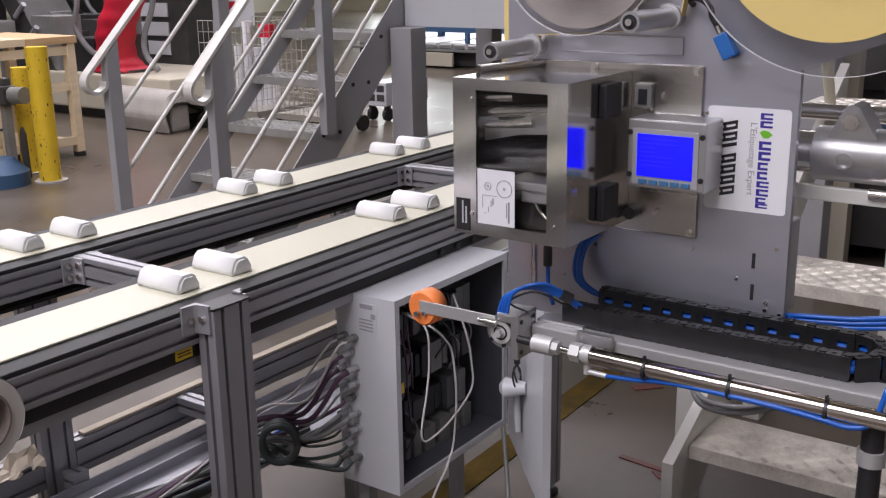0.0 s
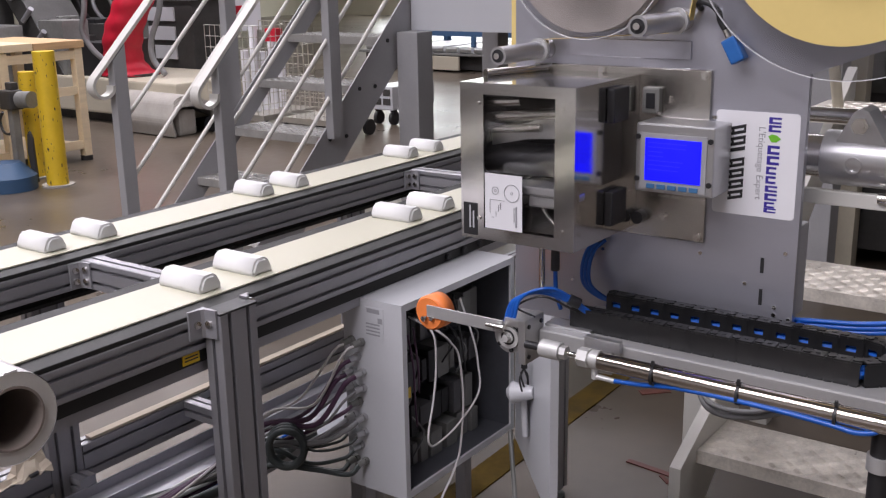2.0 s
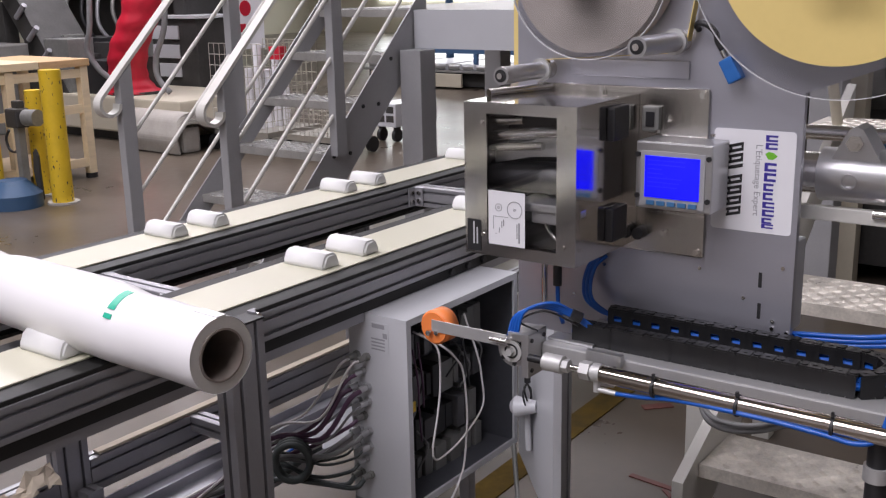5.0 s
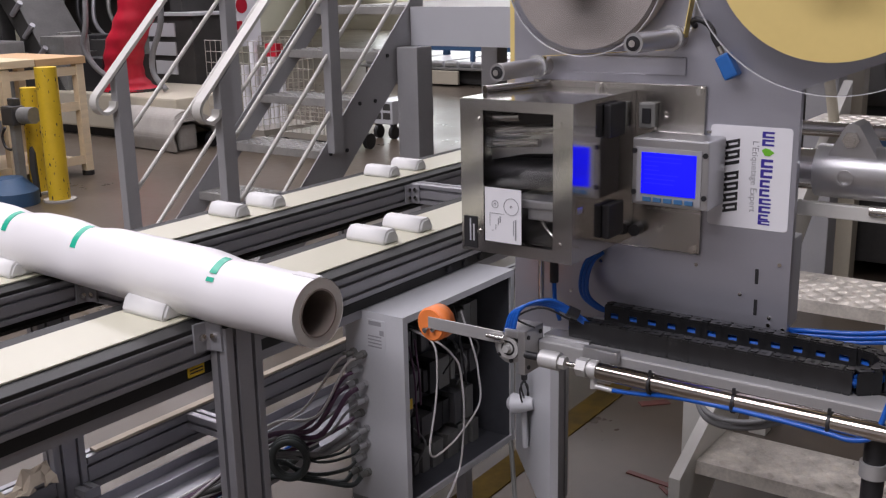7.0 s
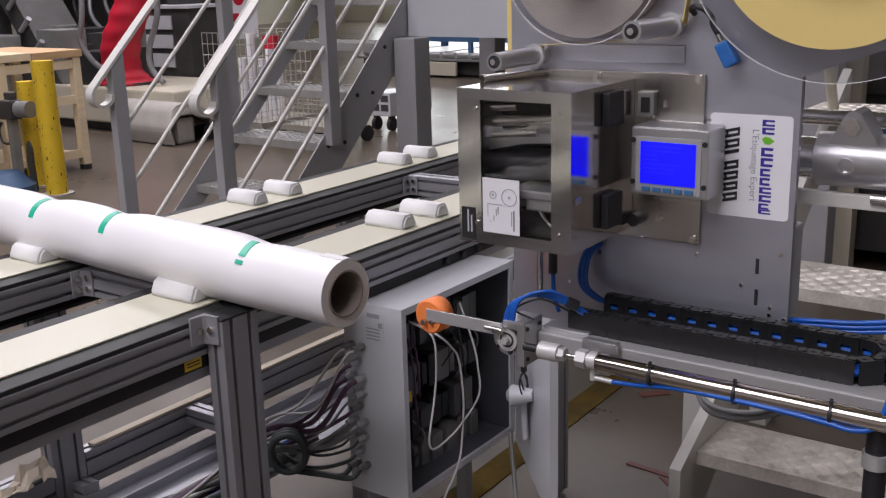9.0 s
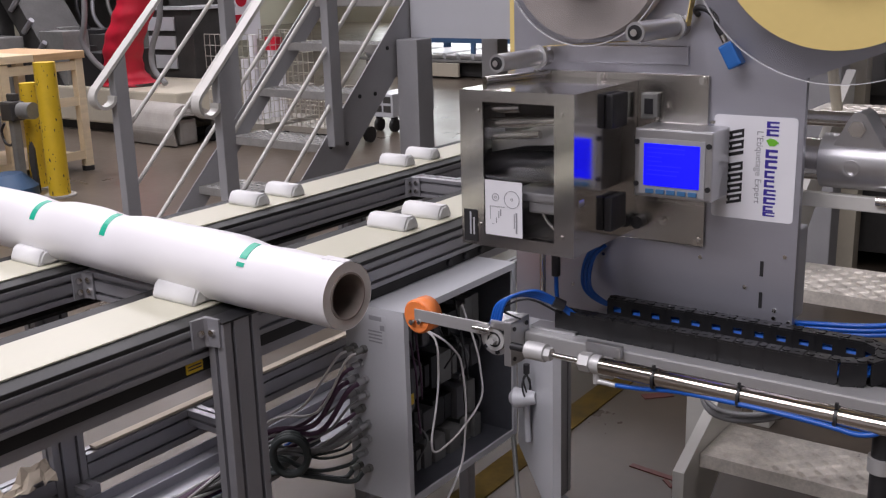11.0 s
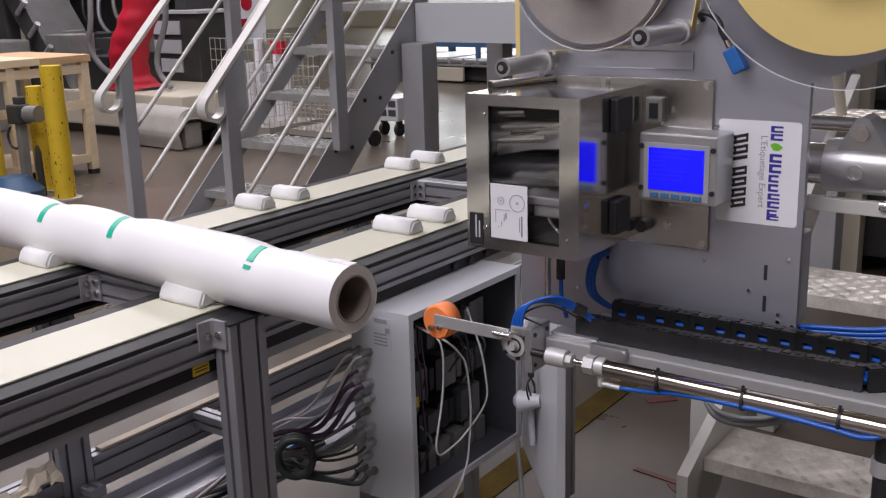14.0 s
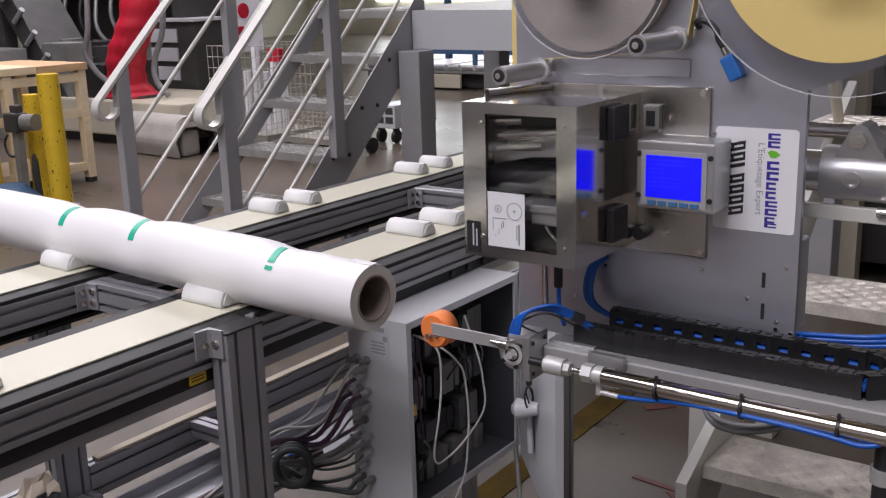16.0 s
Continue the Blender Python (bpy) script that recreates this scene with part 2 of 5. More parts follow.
def prism(bm, poly, axis, a0, a1, bev=0.0):
    """A polygon pushed along an axis. poly holds the two other coordinates in order x, y, z."""
    k = "xyz".index(axis)

    def at(p, a):
        q = list(p)
        q.insert(k, a)
        return q
    lo, hi = [bm.verts.new(at(p, a0)) for p in poly], [bm.verts.new(at(p, a1)) for p in poly]
    f = [bm.faces.new(lo[::-1]), bm.faces.new(hi)]
    for i in range(len(poly)):
        j = (i + 1) % len(poly)
        f.append(bm.faces.new((lo[i], lo[j], hi[j], hi[i])))
    if bev:
        es = list(f[0].edges) + list(f[1].edges)
        bmesh.ops.bevel(bm, geom=es, offset=bev, segments=2, affect="EDGES")
    bmesh.ops.recalc_face_normals(bm, faces=bm.faces[:])
    return bm


def slotted(w, h, nw, nh, s=0.0085, d=0.010):
    """Outline of a slotted aluminium extrusion, w by h, with nw slots on the w sides and nh on the h sides."""
    pts = []
    corners = [(0, 0), (w, 0), (w, h), (0, h)]
    for i in range(4):
        a, b = Vector(corners[i]), Vector(corners[(i + 1) % 4])
        n = nw if i % 2 == 0 else nh
        e = (b - a).normalized()
        inn = Vector((-e.y, e.x))
        L = (b - a).length
        pts.append(a + e * 0.0015)
        for k in range(n):
            c = a + e * L * (k + 0.5) / n
            pts += [c - e * s / 2, c - e * s / 2 + inn * d, c + e * s / 2 + inn * d, c + e * s / 2]
        pts.append(b - e * 0.0015)
    return pts


def extrusion(bm, axis, a0, a1, u0, u1, v0, v1, nu=1, nv=2):
    poly = [(u0 + p.x, v0 + p.y) for p in slotted(u1 - u0, v1 - v0, nu, nv)]
    return prism(bm, poly, axis, a0, a1)


def B():
    return bmesh.new()


def origin(ob):
    p = Vector((0, 0, 0))
    while ob is not None:
        p = p + ob.location
        ob = ob.parent
    return p


def part(name, bm, material, parent=None, label="", smooth=False):
    """One mesh in world places, hung under its thing."""
    me = bpy.data.meshes.new(name)
    if parent is not None:
        bmesh.ops.translate(bm, verts=bm.verts[:], vec=-origin(parent))
    bm.to_mesh(me)
    bm.free()
    me.materials.append(M[material] if isinstance(material, str) else material)
    ob = new(name, me)
    if parent is not None:
        ob.parent = parent
    if label:
        ob["label"] = label
    return ob


def thing(name, loc, label, category, group="", kind=""):
    ob = new(name)
    ob.location = loc
    ob.empty_display_size = 0.05
    return tagged(ob, label, category, group, kind)


def single(name, bm, material, label, category, group="", kind=""):
    return tagged(part(name, bm, material), label, category, group, kind)


def piece(name, mesh, parent, loc):
    ob = new(name, mesh)
    ob.parent = parent
    ob.location = Vector(loc) - origin(parent)
    return ob


def mesh_of(bm, material, name):
    me = bpy.data.meshes.new(name)
    bm.to_mesh(me)
    bm.free()
    me.materials.append(M[material])
    return me

# ---- hall ----


def build_hall():
    bm = B()
    box(bm, -9, 26, -9, 24, -0.2, 0.0)
    single("floor", bm, "floor", "worn grey polished concrete hall floor", "floor", kind="structure")
    for nm, b in (("wall_east", (26, 26.2, -9, 24, 0, 6)), ("wall_north", (-9, 26, 24, 24.2, 0, 6)), ("wall_west", (-9.2, -9, -9, 24, 0, 6)), ("wall_south", (-9, 26, -9.2, -9, 0, 6))):
        bm = B()
        box(bm, *b)
        # west and south are unseen; their pale tone serves as a reflector
        single(nm, bm, "wall" if nm in ("wall_east", "wall_north") else "wall_pale", "cream painted hall wall" if nm in ("wall_east", "wall_north") else "unseen hall wall, pale to brighten reflections", "wall", kind="structure")
    bm = B()
    box(bm, -9.2, 26.2, -9.2, 24.2, 6.0, 6.2)
    single("ceiling", bm, "ceil", "pale grey hall ceiling", "ceiling", kind="structure")
    for lx, ly, _ in LAMP_ROWS:
        lamp = thing("ceiling_lamp", (lx, ly, 5.6), "long white lit industrial luminaire", "ceiling lamp", "hall lamps")
        bm = B()
        box(bm, lx - 0.3, lx + 0.3, ly - 2.25, ly + 2.25, 5.62, 5.7, 0.01)
        part("housing", bm, "grey_paint", lamp)
        bm = B()
        for s in (-0.9, 0.9):
            cyl(bm, (lx, ly + s, 5.7), (lx, ly + s, 6.0), 0.01, 8)
        part("hanger", bm, "wire", lamp)
    # yellow floor lines and red scuffs
    for nm, ma, lab, pts in (("floor_line", "floor_paint", "worn yellow painted floor line", ((1.9, 1.62, 4.4, 1.66, 0.10),)), ("floor_mark", "floor_red", "faded red paint scuff on the concrete", ((2.80, 1.30, 2.78, 1.12, 0.022), (2.73, 1.13, 2.765, 1.17, 0.014), (3.32, 1.50, 3.40, 1.42, 0.04)))):
        for (xa, ya, xb, yb, w) in pts:
            bm = B()
            d = Vector((xb - xa, yb - ya, 0)).normalized()
            q = Vector((-d.y, d.x, 0)) * w / 2
            lo = [Vector((xa, ya, 0)) - q, Vector((xb, yb, 0)) - q, Vector((xb, yb, 0)) + q, Vector((xa, ya, 0)) + q]
            prism(bm, [(p.x, p.y) for p in lo], "z", 0.0, 0.004)
            single(nm, bm, ma, lab, "floor marking", kind="structure")


# ---- conveyor ----
ZB = 0.95
NEAR, FAR = (1.452, 1.601), (1.965, 2.103)
X0, X1 = -1.7, 3.6
TRAY, TZ = (1.79, 2.06), 0.295


def bracket_bolts(bm, c, axis, r=0.008, t=0.006):
    d = Vector((0, 0, 0))
    d["xyz".index(axis)] = -t
    cyl(bm, Vector(c), Vector(c) + d, r, 10)


def angle_bracket(parent, x, y, z0, z1, sx, sy, w=0.034):
    """Cast corner bracket in the corner (x, y) with legs towards sx and sy."""
    bm = B()
    a, t = w, 0.005
    poly = [(x, y), (x + sx * a, y), (x + sx * a, y + sy * t), (x + sx * (t + 0.008), y + sy * t * 1.6), (x + sx * t * 1.6, y + sy * (t + 0.008)), (x + sx * t, y + sy * a), (x, y + sy * a)]
    prism(bm, poly, "z", z0, z1)
    br = part("corner_bracket", bm, "alu", parent, "cast aluminium corner bracket")
    bm = B()
    for k in ((0.28, 0.72) if w < 0.036 and w > 0.03 else (0.5,)):
        z = z0 + (z1 - z0) * k
        cyl(bm, (x + sx * 0.022, y + sy * t, z), (x + sx * 0.022, y + sy * (t + 0.006), z), 0.007, 10)
        cyl(bm, (x + sx * t, y + sy * 0.022, z), (x + sx * (t + 0.006), y + sy * 0.022, z), 0.007, 10)
    part("bolt", bm, "chrome", br)


def build_conveyor():
    conv = thing("belt_conveyor", (1.5, 1.75, 0), "twin cream belt conveyor on slotted aluminium profile frame", "conveyor")
    for y0, y1 in (NEAR, FAR):
        bm = B()
        box(bm, X0, X1, y0, y1, ZB - 0.004, ZB, 0.0015)
        part("belt", bm, "belt", conv, "cream coloured flat conveyor belt")
        bm = B()
        box(bm, X0, X1, y0 - 0.004, y1 + 0.004, ZB - 0.030, ZB - 0.0045)
        part("belt_bed", bm, "rubber", conv, "black belt support bed")
        bm = B()
        box(bm, X0, X1, y0 + 0.004, y1 - 0.004, ZB - 0.112, ZB - 0.104)
        part("return_belt", bm, "rubber", conv, "black returning underside of the belt")
        for a, b in ((y0 - 0.047, y0 - 0.002), (y1 + 0.002, y1 + 0.047)):
            bm = B()
            extrusion(bm, "x", X0, X1, a, b, ZB - 0.075, ZB - 0.014, 1, 2)
            part("side_profile", bm, "alu", conv, "slotted aluminium side profile")
            bm = B()
            box(bm, X0, X1, a + 0.001, b - 0.0005, ZB - 0.0138, ZB - 0.0045, 0.002)
            part("edge_strip", bm, "rubber", conv, "black rubber edge strip")
    # cross members between the two belts
    for x in (-0.1, 1.315, 2.505):
        bm = B()
        extrusion(bm, "y", NEAR[1] + 0.047, FAR[0] - 0.047, x, x + 0.045, ZB - 0.075, ZB - 0.012, 1, 2)
        part("cross_member", bm, "alu", conv)
        angle_bracket(conv, x, FAR[0] - 0.0475, ZB - 0.072, ZB - 0.014, -1, -1)
        angle_bracket(conv, x, NEAR[1] + 0.0475, ZB - 0.072, ZB - 0.014, -1, 1)
        angle_bracket(conv, x + 0.045, FAR[0] - 0.0475, ZB - 0.072, ZB - 0.014, 1, -1)
    # legs
    for x, y, top in ((1.203, 1.360, ZB - 0.006), (-0.45, 1.360, ZB - 0.006), (2.42, 1.360, ZB - 0.006)):
        bm = B()
        extrusion(bm, "z", 0.03, top, x, x + 0.09, y, y + 0.045, 2, 1)
        leg = part("leg", bm, "alu", conv, "upright slotted aluminium leg")
        bm = B()
        box(bm, x - 0.001, x + 0.091, y - 0.001, y + 0.046, top, top + 0.004)
        part("cap", bm, "black", leg, "black plastic end cap")
        bm = B()
        cyl(bm, (x + 0.045, y + 0.022, 0.0), (x + 0.045, y + 0.022, 0.012), 0.035, 16)
        cyl(bm, (x + 0.045, y + 0.022, 0.012), (x + 0.045, y + 0.022, 0.031), 0.008, 10)
        part("levelling_foot", bm, "black", leg)
        angle_bracket(conv, x, 1.4045, ZB - 0.050, ZB + 0.004, -1, -1, 0.038)
        angle_bracket(conv, x + 0.09, 1.4045, ZB - 0.03, ZB + 0.002, 1, -1, 0.02)
    for x in (-0.4, 1.30, 2.42):
        for y in (2.155,):
            bm = B()
            extrusion(bm, "z", 0.03, ZB - 0.10, x, x + 0.09, y - 0.045, y, 2, 1)
            leg = part("leg", bm, "alu", conv)
            bm = B()
            cyl(bm, (x + 0.045, y - 0.022, 0.0), (x + 0.045, y - 0.022, 0.031), 0.03, 16)
            part("levelling_foot", bm, "black", leg)
    # lower rails
    for xa, xb in ((X0, -0.402), (-0.308, 1.298), (1.392, 2.418), (2.512, X1)):
        bm = B()
        extrusion(bm, "x", xa, xb, 2.11, 2.155, 0.322, 0.412, 1, 2)
        part("lower_rail", bm, "alu", conv)
    for x, ya_, z_ in ((1.345, 2.07, 0.305), (1.715, 1.86, 0.367), (2.55, 1.62, 0.352)):
        bm = B()
        extrusion(bm, "y", ya_, 2.11, x, x + 0.045, z_, z_ + 0.045, 1, 1)
        box(bm, x, x + 0.045, ya_ - 0.004, ya_ - 0.0002, z_, z_ + 0.045)
        part("lower_cross_member", bm, "alu", conv)
    bm = B()
    box(bm, X0, X1, 1.415, 1.450, ZB - 0.122, ZB - 0.1015)
    part("under_rail", bm, "alu", conv, "dull aluminium rail beneath the belt")
    for x in (1.98, 2.05, 2.12):
        bm = B()
        cyl(bm, (x, 1.412, ZB - 0.089), (x, 1.404, ZB - 0.089), 0.009, 14)
        part("hole_plug", bm, "black", conv)
    bm = B()
    box(bm, X0, X1, 1.412, 1.44, ZB - 0.101, ZB - 0.0755)
    part("drip_strip", bm, "rubber", conv, "black rubber strip below the side profile")
    lab = B()
    box(lab, 1.152, 1.190, 1.4085, 1.4118, ZB - 0.0955, ZB - 0.0765)
    sign = part("warning_label", lab, "yellow", conv, "yellow warning label")
    lab = B()
    for k in range(2):
        box(lab, 1.155, 1.186, 1.4075, 1.4085, ZB - 0.083 - 0.006 * k, ZB - 0.081 - 0.006 * k)
    part("print", lab, "ink", sign)
    # cable tray
    tray = thing("cable_tray", (1.5, 1.75, 0.2), "grey metal cable tray below the conveyor", "cable tray")
    for nm, y0_, y1_, z0_, z1_ in (("tray_base", TRAY[0], TRAY[1], TZ, TZ + 0.005), ("tray_side", TRAY[0] - 0.005, TRAY[0], TZ, TZ + 0.03), ("tray_side", TRAY[1], TRAY[1] + 0.005, TZ, TZ + 0.03), ("tray_rib", TRAY[0] + 0.19, TRAY[0] + 0.194, TZ + 0.005, TZ + 0.03)):
        bm = B()
        box(bm, X0, 2.35, y0_, y1_, z0_, z1_)
        part(nm, bm, "tray", tray)
    for x in (0.3, 1.2, 2.1):
        bm = B()
        box(bm, x, x + 0.04, TRAY[0] + 0.03, TRAY[0] + 0.07, 0.0, TZ)
        part("foot", bm, "alu", tray)
    board = B()
    box(board, 1.42, 2.6, 2.112, 2.138, 0.4145, 0.4225, 0.002)
    single("ledge_board", board, "tan", "worn tan board lying on the lower rail", "board")


def build_paper():
    bm = B()
    rng = random.Random(12)
    g = {}
    for i in range(9):
        for j in range(5):
            q = Vector((1.27 - 0.020 * i + rng.uniform(-0.006, 0.006), 2.09 - 0.011 * j + rng.uniform(-0.006, 0.006), 0.414 + 0.010 * (4 - j) * (1 if i < 4 else 0.3) + rng.uniform(0.0, 0.010)))
            g[i, j] = [bm.verts.new(q), bm.verts.new(q + Vector((0, 0, 0.0012)))]
    for i in range(8):
        for j in range(4):
            if rng.random() < 0.12:
                continue
            c = [g[i, j], g[i + 1, j], g[i + 1, j + 1], g[i, j + 1]]
            bm.faces.new([v[1] for v in c])
            bm.faces.new([v[0] for v in c][::-1])
    bmesh.ops.delete(bm, geom=[v for v in bm.verts if not v.link_faces], context="VERTS")
    single("torn_paper", bm, "tan", "torn crumpled tan packing paper on the lower rail", "paper")


def build_saddles():
    """White cradle blocks that ride on the belts; two of them carry a roll."""
    out = []
    prof = [(-0.027, 0.0), (0.027, 0.0), (0.027, 0.010), (0.019, 0.027), (0.010, 0.033), (-0.010, 0.033), (-0.019, 0.027), (-0.027, 0.010)]
    for y0, y1 in (NEAR, FAR):
        for k in range(-3, 4):
            for dx in (0.0, 0.138):
                x = SADDLE0 + PITCH * k + dx + (0.018 if y0 > 1.8 else 0.0)
                bm = B()
                cx, ya, yb = x, y0 + 0.018, y1 - 0.008
                prism(bm, [(p[0], p[1] + ZB + 0.0005) for p in prof], "y", ya - (ya + yb) / 2, yb - (ya + yb) / 2, 0.005)
                bm.normal_update()
                for f in bm.faces:
                    f.smooth = abs(f.normal.y) < 0.3 and abs(f.normal.z) < 0.98
                bmesh.ops.translate(bm, verts=bm.verts[:], vec=(0, 0, -ZB))
                me = mesh_of(bm, "white_foam", "belt_saddle")
                ob = new("belt_saddle", me)
                ob.location = (cx, (ya + yb) / 2, ZB)
                tagged(ob, "white rounded plastic cradle block riding on the belt", "cradle", "cradle blocks on the belts")
                out.append(ob)
    return out


PITCH = 0.655
SADDLE0 = 1.262
ROLL_X, ROLL_Z, ROLL_R, ROLL_Y0, ROLL_Y1 = 1.288, 1.0115, 0.0605, 1.134, 3.0


def wrap_radius(y, a):
    """Radius of the loose white wrap at a place along the roll and an angle round it."""
    w = max(0.0, min(1.0, (y - ROLL_Y0 - 0.10) / 0.15))
    top = max(0.0, math.sin(a - 0.3))
    bulge = w * (0.005 + 0.007 * top) + w * 0.005 * noise.noise(Vector((1.2 * math.cos(a), 2.2 * y, 1.2 * math.sin(a))))
    # the tape pulls the wrap in
    for yt in (1.35, 1.775, 2.04):
        bulge -= 0.010 * top * math.exp(-((y - yt) / 0.055) ** 2)
    return ROLL_R + max(0.0, bulge)


def build_roll():
    roll = thing("film_roll", (ROLL_X, ROLL_Y0, ROLL_Z), "long white wrapped roll with green tape marks on a brown core", "roll")
    bm = B()
    n, seg = 110, 40
    rings = []
    for i in range(n + 1):
        t = i / n
        y = ROLL_Y0 + (ROLL_Y1 - ROLL_Y0) * t
        ring = []
        for k in range(seg):
            a = 2 * math.pi * k / seg
            rad = wrap_radius(y, a)
            ring.append(bm.verts.new((ROLL_X + math.cos(a) * rad, y, ROLL_Z + math.sin(a) * rad)))
        rings.append(ring)
    for a, b in zip(rings, rings[1:]):
        for k in range(seg):
            j = (k + 1) % seg
            bm.faces.new((a[k], b[k], b[j], a[j])).smooth = True
    part("wrap", bm, "paper", roll)
    bm = B()
    cyl(bm, (ROLL_X, ROLL_Y0 + 0.0005, ROLL_Z), (ROLL_X, ROLL_Y1 - 0.001, ROLL_Z), ROLL_R - 0.0008, 48, inner=0.0425)
    part("wound_film", bm, "paper_end", roll, "grey wound film edge")
    bm = B()
    cyl(bm, (ROLL_X, ROLL_Y0 - 0.002, ROLL_Z), (ROLL_X, ROLL_Y1 + 0.002, ROLL_Z), 0.0424, 48, inner=0.0392)
    part("core_tube", bm, "card", roll, "brown cardboard core tube")
    bm = B()
    box(bm, ROLL_X - 0.004, ROLL_X + 0.014, ROLL_Y0 + 0.0, ROLL_Y0 + 0.055, ROLL_Z + ROLL_R - 0.001, ROLL_Z + ROLL_R + 0.0015)
    part("wrap_flap", bm, "paper", roll, "loose edge of the white wrap")
    # green tape strips across the wrap
    for y in (1.35, 1.775, 2.04):
        bm = B()
        prev = None
        for k in range(9):
            a = radians(88 + 7.6 * k)
            cur = [bm.verts.new((ROLL_X + math.cos(a) * (wrap_radius(yy, a) + dr), yy - 0.010 * k / 8, ROLL_Z + math.sin(a) * (wrap_radius(yy, a) + dr))) for dr in (0.0012, -0.002) for yy in (y, y + 0.017)]
            if prev and not (y < 1.4 and k == 7):
                for i, j in ((0, 1), (1, 3), (3, 2), (2, 0)):
                    bm.faces.new((prev[i], prev[j], cur[j], cur[i]))
            prev = cur
        part("tape_strip", bm, "green", roll, "green adhesive tape strip")
    return roll


# ---- labelling machine ----
XP = 1.463


def text(name, body, size, m, material, parent, label=""):
    cu = bpy.data.curves.new(name, "FONT")
    cu.body, cu.size, cu.extrude = body, size, 0.0002
    ob = new(name, cu)
    cu.materials.append(M[material])
    ob.parent = parent
    ob.matrix_basis = Matrix.Translation(-origin(parent)) @ m
    if label:
        ob["label"] = label
    return ob


# writing on the plate reads downwards: text x runs to -z, text y to the left seen from the front
DOWN = Matrix(((0, 0, -1, 0), (0, -1, 0, 0), (-1, 0, 0, 0), (0, 0, 0, 1)))


def build_labeller():
    lab = thing("labelling_machine", (1.6, 0.62, 0), "grey steel label applicator with printer box, screen and reels", "labelling machine")
    bm = B()
    poly = [(0.428, 1.029), (0.70, 1.029), (0.72, 0.968), (0.900, 0.968), (0.900, 1.75), (0.0, 1.75), (0.0, 1.56), (0.30, 1.44), (0.428, 1.392)]
    prism(bm, poly, "x", XP, XP + 0.012)
    plate = part("mounting_plate", bm, "plate", lab, "large grey machine plate")
    for y, z0, z1 in ((0.477, 1.1002, 1.1234), (0.4765, 1.0512, 1.0757)):
        bm = B()
        box(bm, XP - 0.001, XP + 0.001, y - 0.0025, y + 0.0025, z0, z1)
        part("slot", bm, "ink", plate, "dark slotted hole")
    for y, z in ((0.444, 1.1344), (0.501, 1.0804), (0.455, 1.0506), (0.4555, 1.0390), (0.4335, 1.035), (0.572, 1.117), (0.735, 1.10), (0.790, 1.0405)):
        bm = B()
        cyl(bm, (XP, y, z), (XP - 0.002, y, z), 0.0030, 10)
        part("screw", bm, "chrome", plate)
    # thin mounting sheet with bevelled corner screws
    bm = B()
    box(bm, XP - 0.007, XP - 0.0005, 0.566, 0.86, 1.134, 1.392, 0.002)
    sheet = part("mounting_sheet", bm, "steel", lab, "brushed steel mounting sheet")
    for y, z in ((0.574, 1.384), (0.576, 1.142), (0.63, 1.345), (0.63, 1.168), (0.74, 1.384)):
        bm = B()
        cyl(bm, (XP - 0.0065, y, z), (XP - 0.010, y, z), 0.0065, 14)
        cyl(bm, (XP - 0.010, y, z), (XP - 0.014, y, z), 0.0042, 6)
        part("screw", bm, "chrome", sheet)
    bm = B()
    box(bm, XP - 0.018, XP - 0.006, 0.640, 0.668, 1.325, 1.364, 0.003)
    sw = part("socket_cover", bm, "mid", sheet, "small grey socket cover")
    bm = B()
    box(bm, XP - 0.020, XP - 0.0181, 0.647, 0.661, 1.333, 1.356, 0.0008)
    part("socket", bm, "black", sw)
    bm = B()
    cyl(bm, (XP - 0.007, 0.667, 1.165), (XP - 0.026, 0.667, 1.165), 0.010, 14)
    part("knob", bm, "black", sheet, "black knob")
    # printer box: front panel with a window, sides, hinges
    x0, ya, yb, za, zb = 1.254, 0.677, 0.867, 1.150, 1.381
    wy0, wy1, wz0, wz1 = 0.7085, 0.827, 1.168, 1.365
    bm = B()
    for b in ((ya, wy0, za, zb), (wy1, yb, za, zb), (wy0, wy1, za, wz0), (wy0, wy1, wz1, zb)):
        box(bm, x0, x0 + 0.003, *b)
    bmesh.ops.remove_doubles(bm, verts=bm.verts[:], dist=0.0002)
    front = part("front_panel", bm, "box_steel", lab, "brushed steel box front with a window")
    bm = B()
    box(bm, x0 + 0.003, XP - 0.008, ya, ya + 0.002, za, zb)
    side = part("side_panel", bm, "box_steel", lab)
    bm = B()
    box(bm, x0 + 0.003, XP - 0.008, yb - 0.002, yb, za, zb)
    part("side_panel", bm, "box_steel", lab)
    bm = B()
    box(bm, x0 + 0.0032, XP - 0.008, ya + 0.0002, yb - 0.0002, zb - 0.002, zb + 0.0003)
    part("top_panel", bm, "box_steel", lab)
    bm = B()
    box(bm, x0 + 0.003, XP - 0.008, ya + 0.002, yb - 0.002, za, za + 0.002)
    part("bottom_panel", bm, "steel", lab)
    # flat black sheet in place of the dim depth of the box
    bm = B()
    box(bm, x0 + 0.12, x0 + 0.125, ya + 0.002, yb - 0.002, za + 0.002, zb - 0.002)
    part("inner_back", bm, "black", lab, "black sheet for the shaded back of the printer box")
    # black sheets added inside the steel walls to keep the interior in shade
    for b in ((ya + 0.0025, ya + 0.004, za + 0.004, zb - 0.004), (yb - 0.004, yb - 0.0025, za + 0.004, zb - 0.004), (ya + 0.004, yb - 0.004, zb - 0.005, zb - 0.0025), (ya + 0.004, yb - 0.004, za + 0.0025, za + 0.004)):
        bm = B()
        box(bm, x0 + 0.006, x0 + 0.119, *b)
        part("shade_liner", bm, "black", lab)
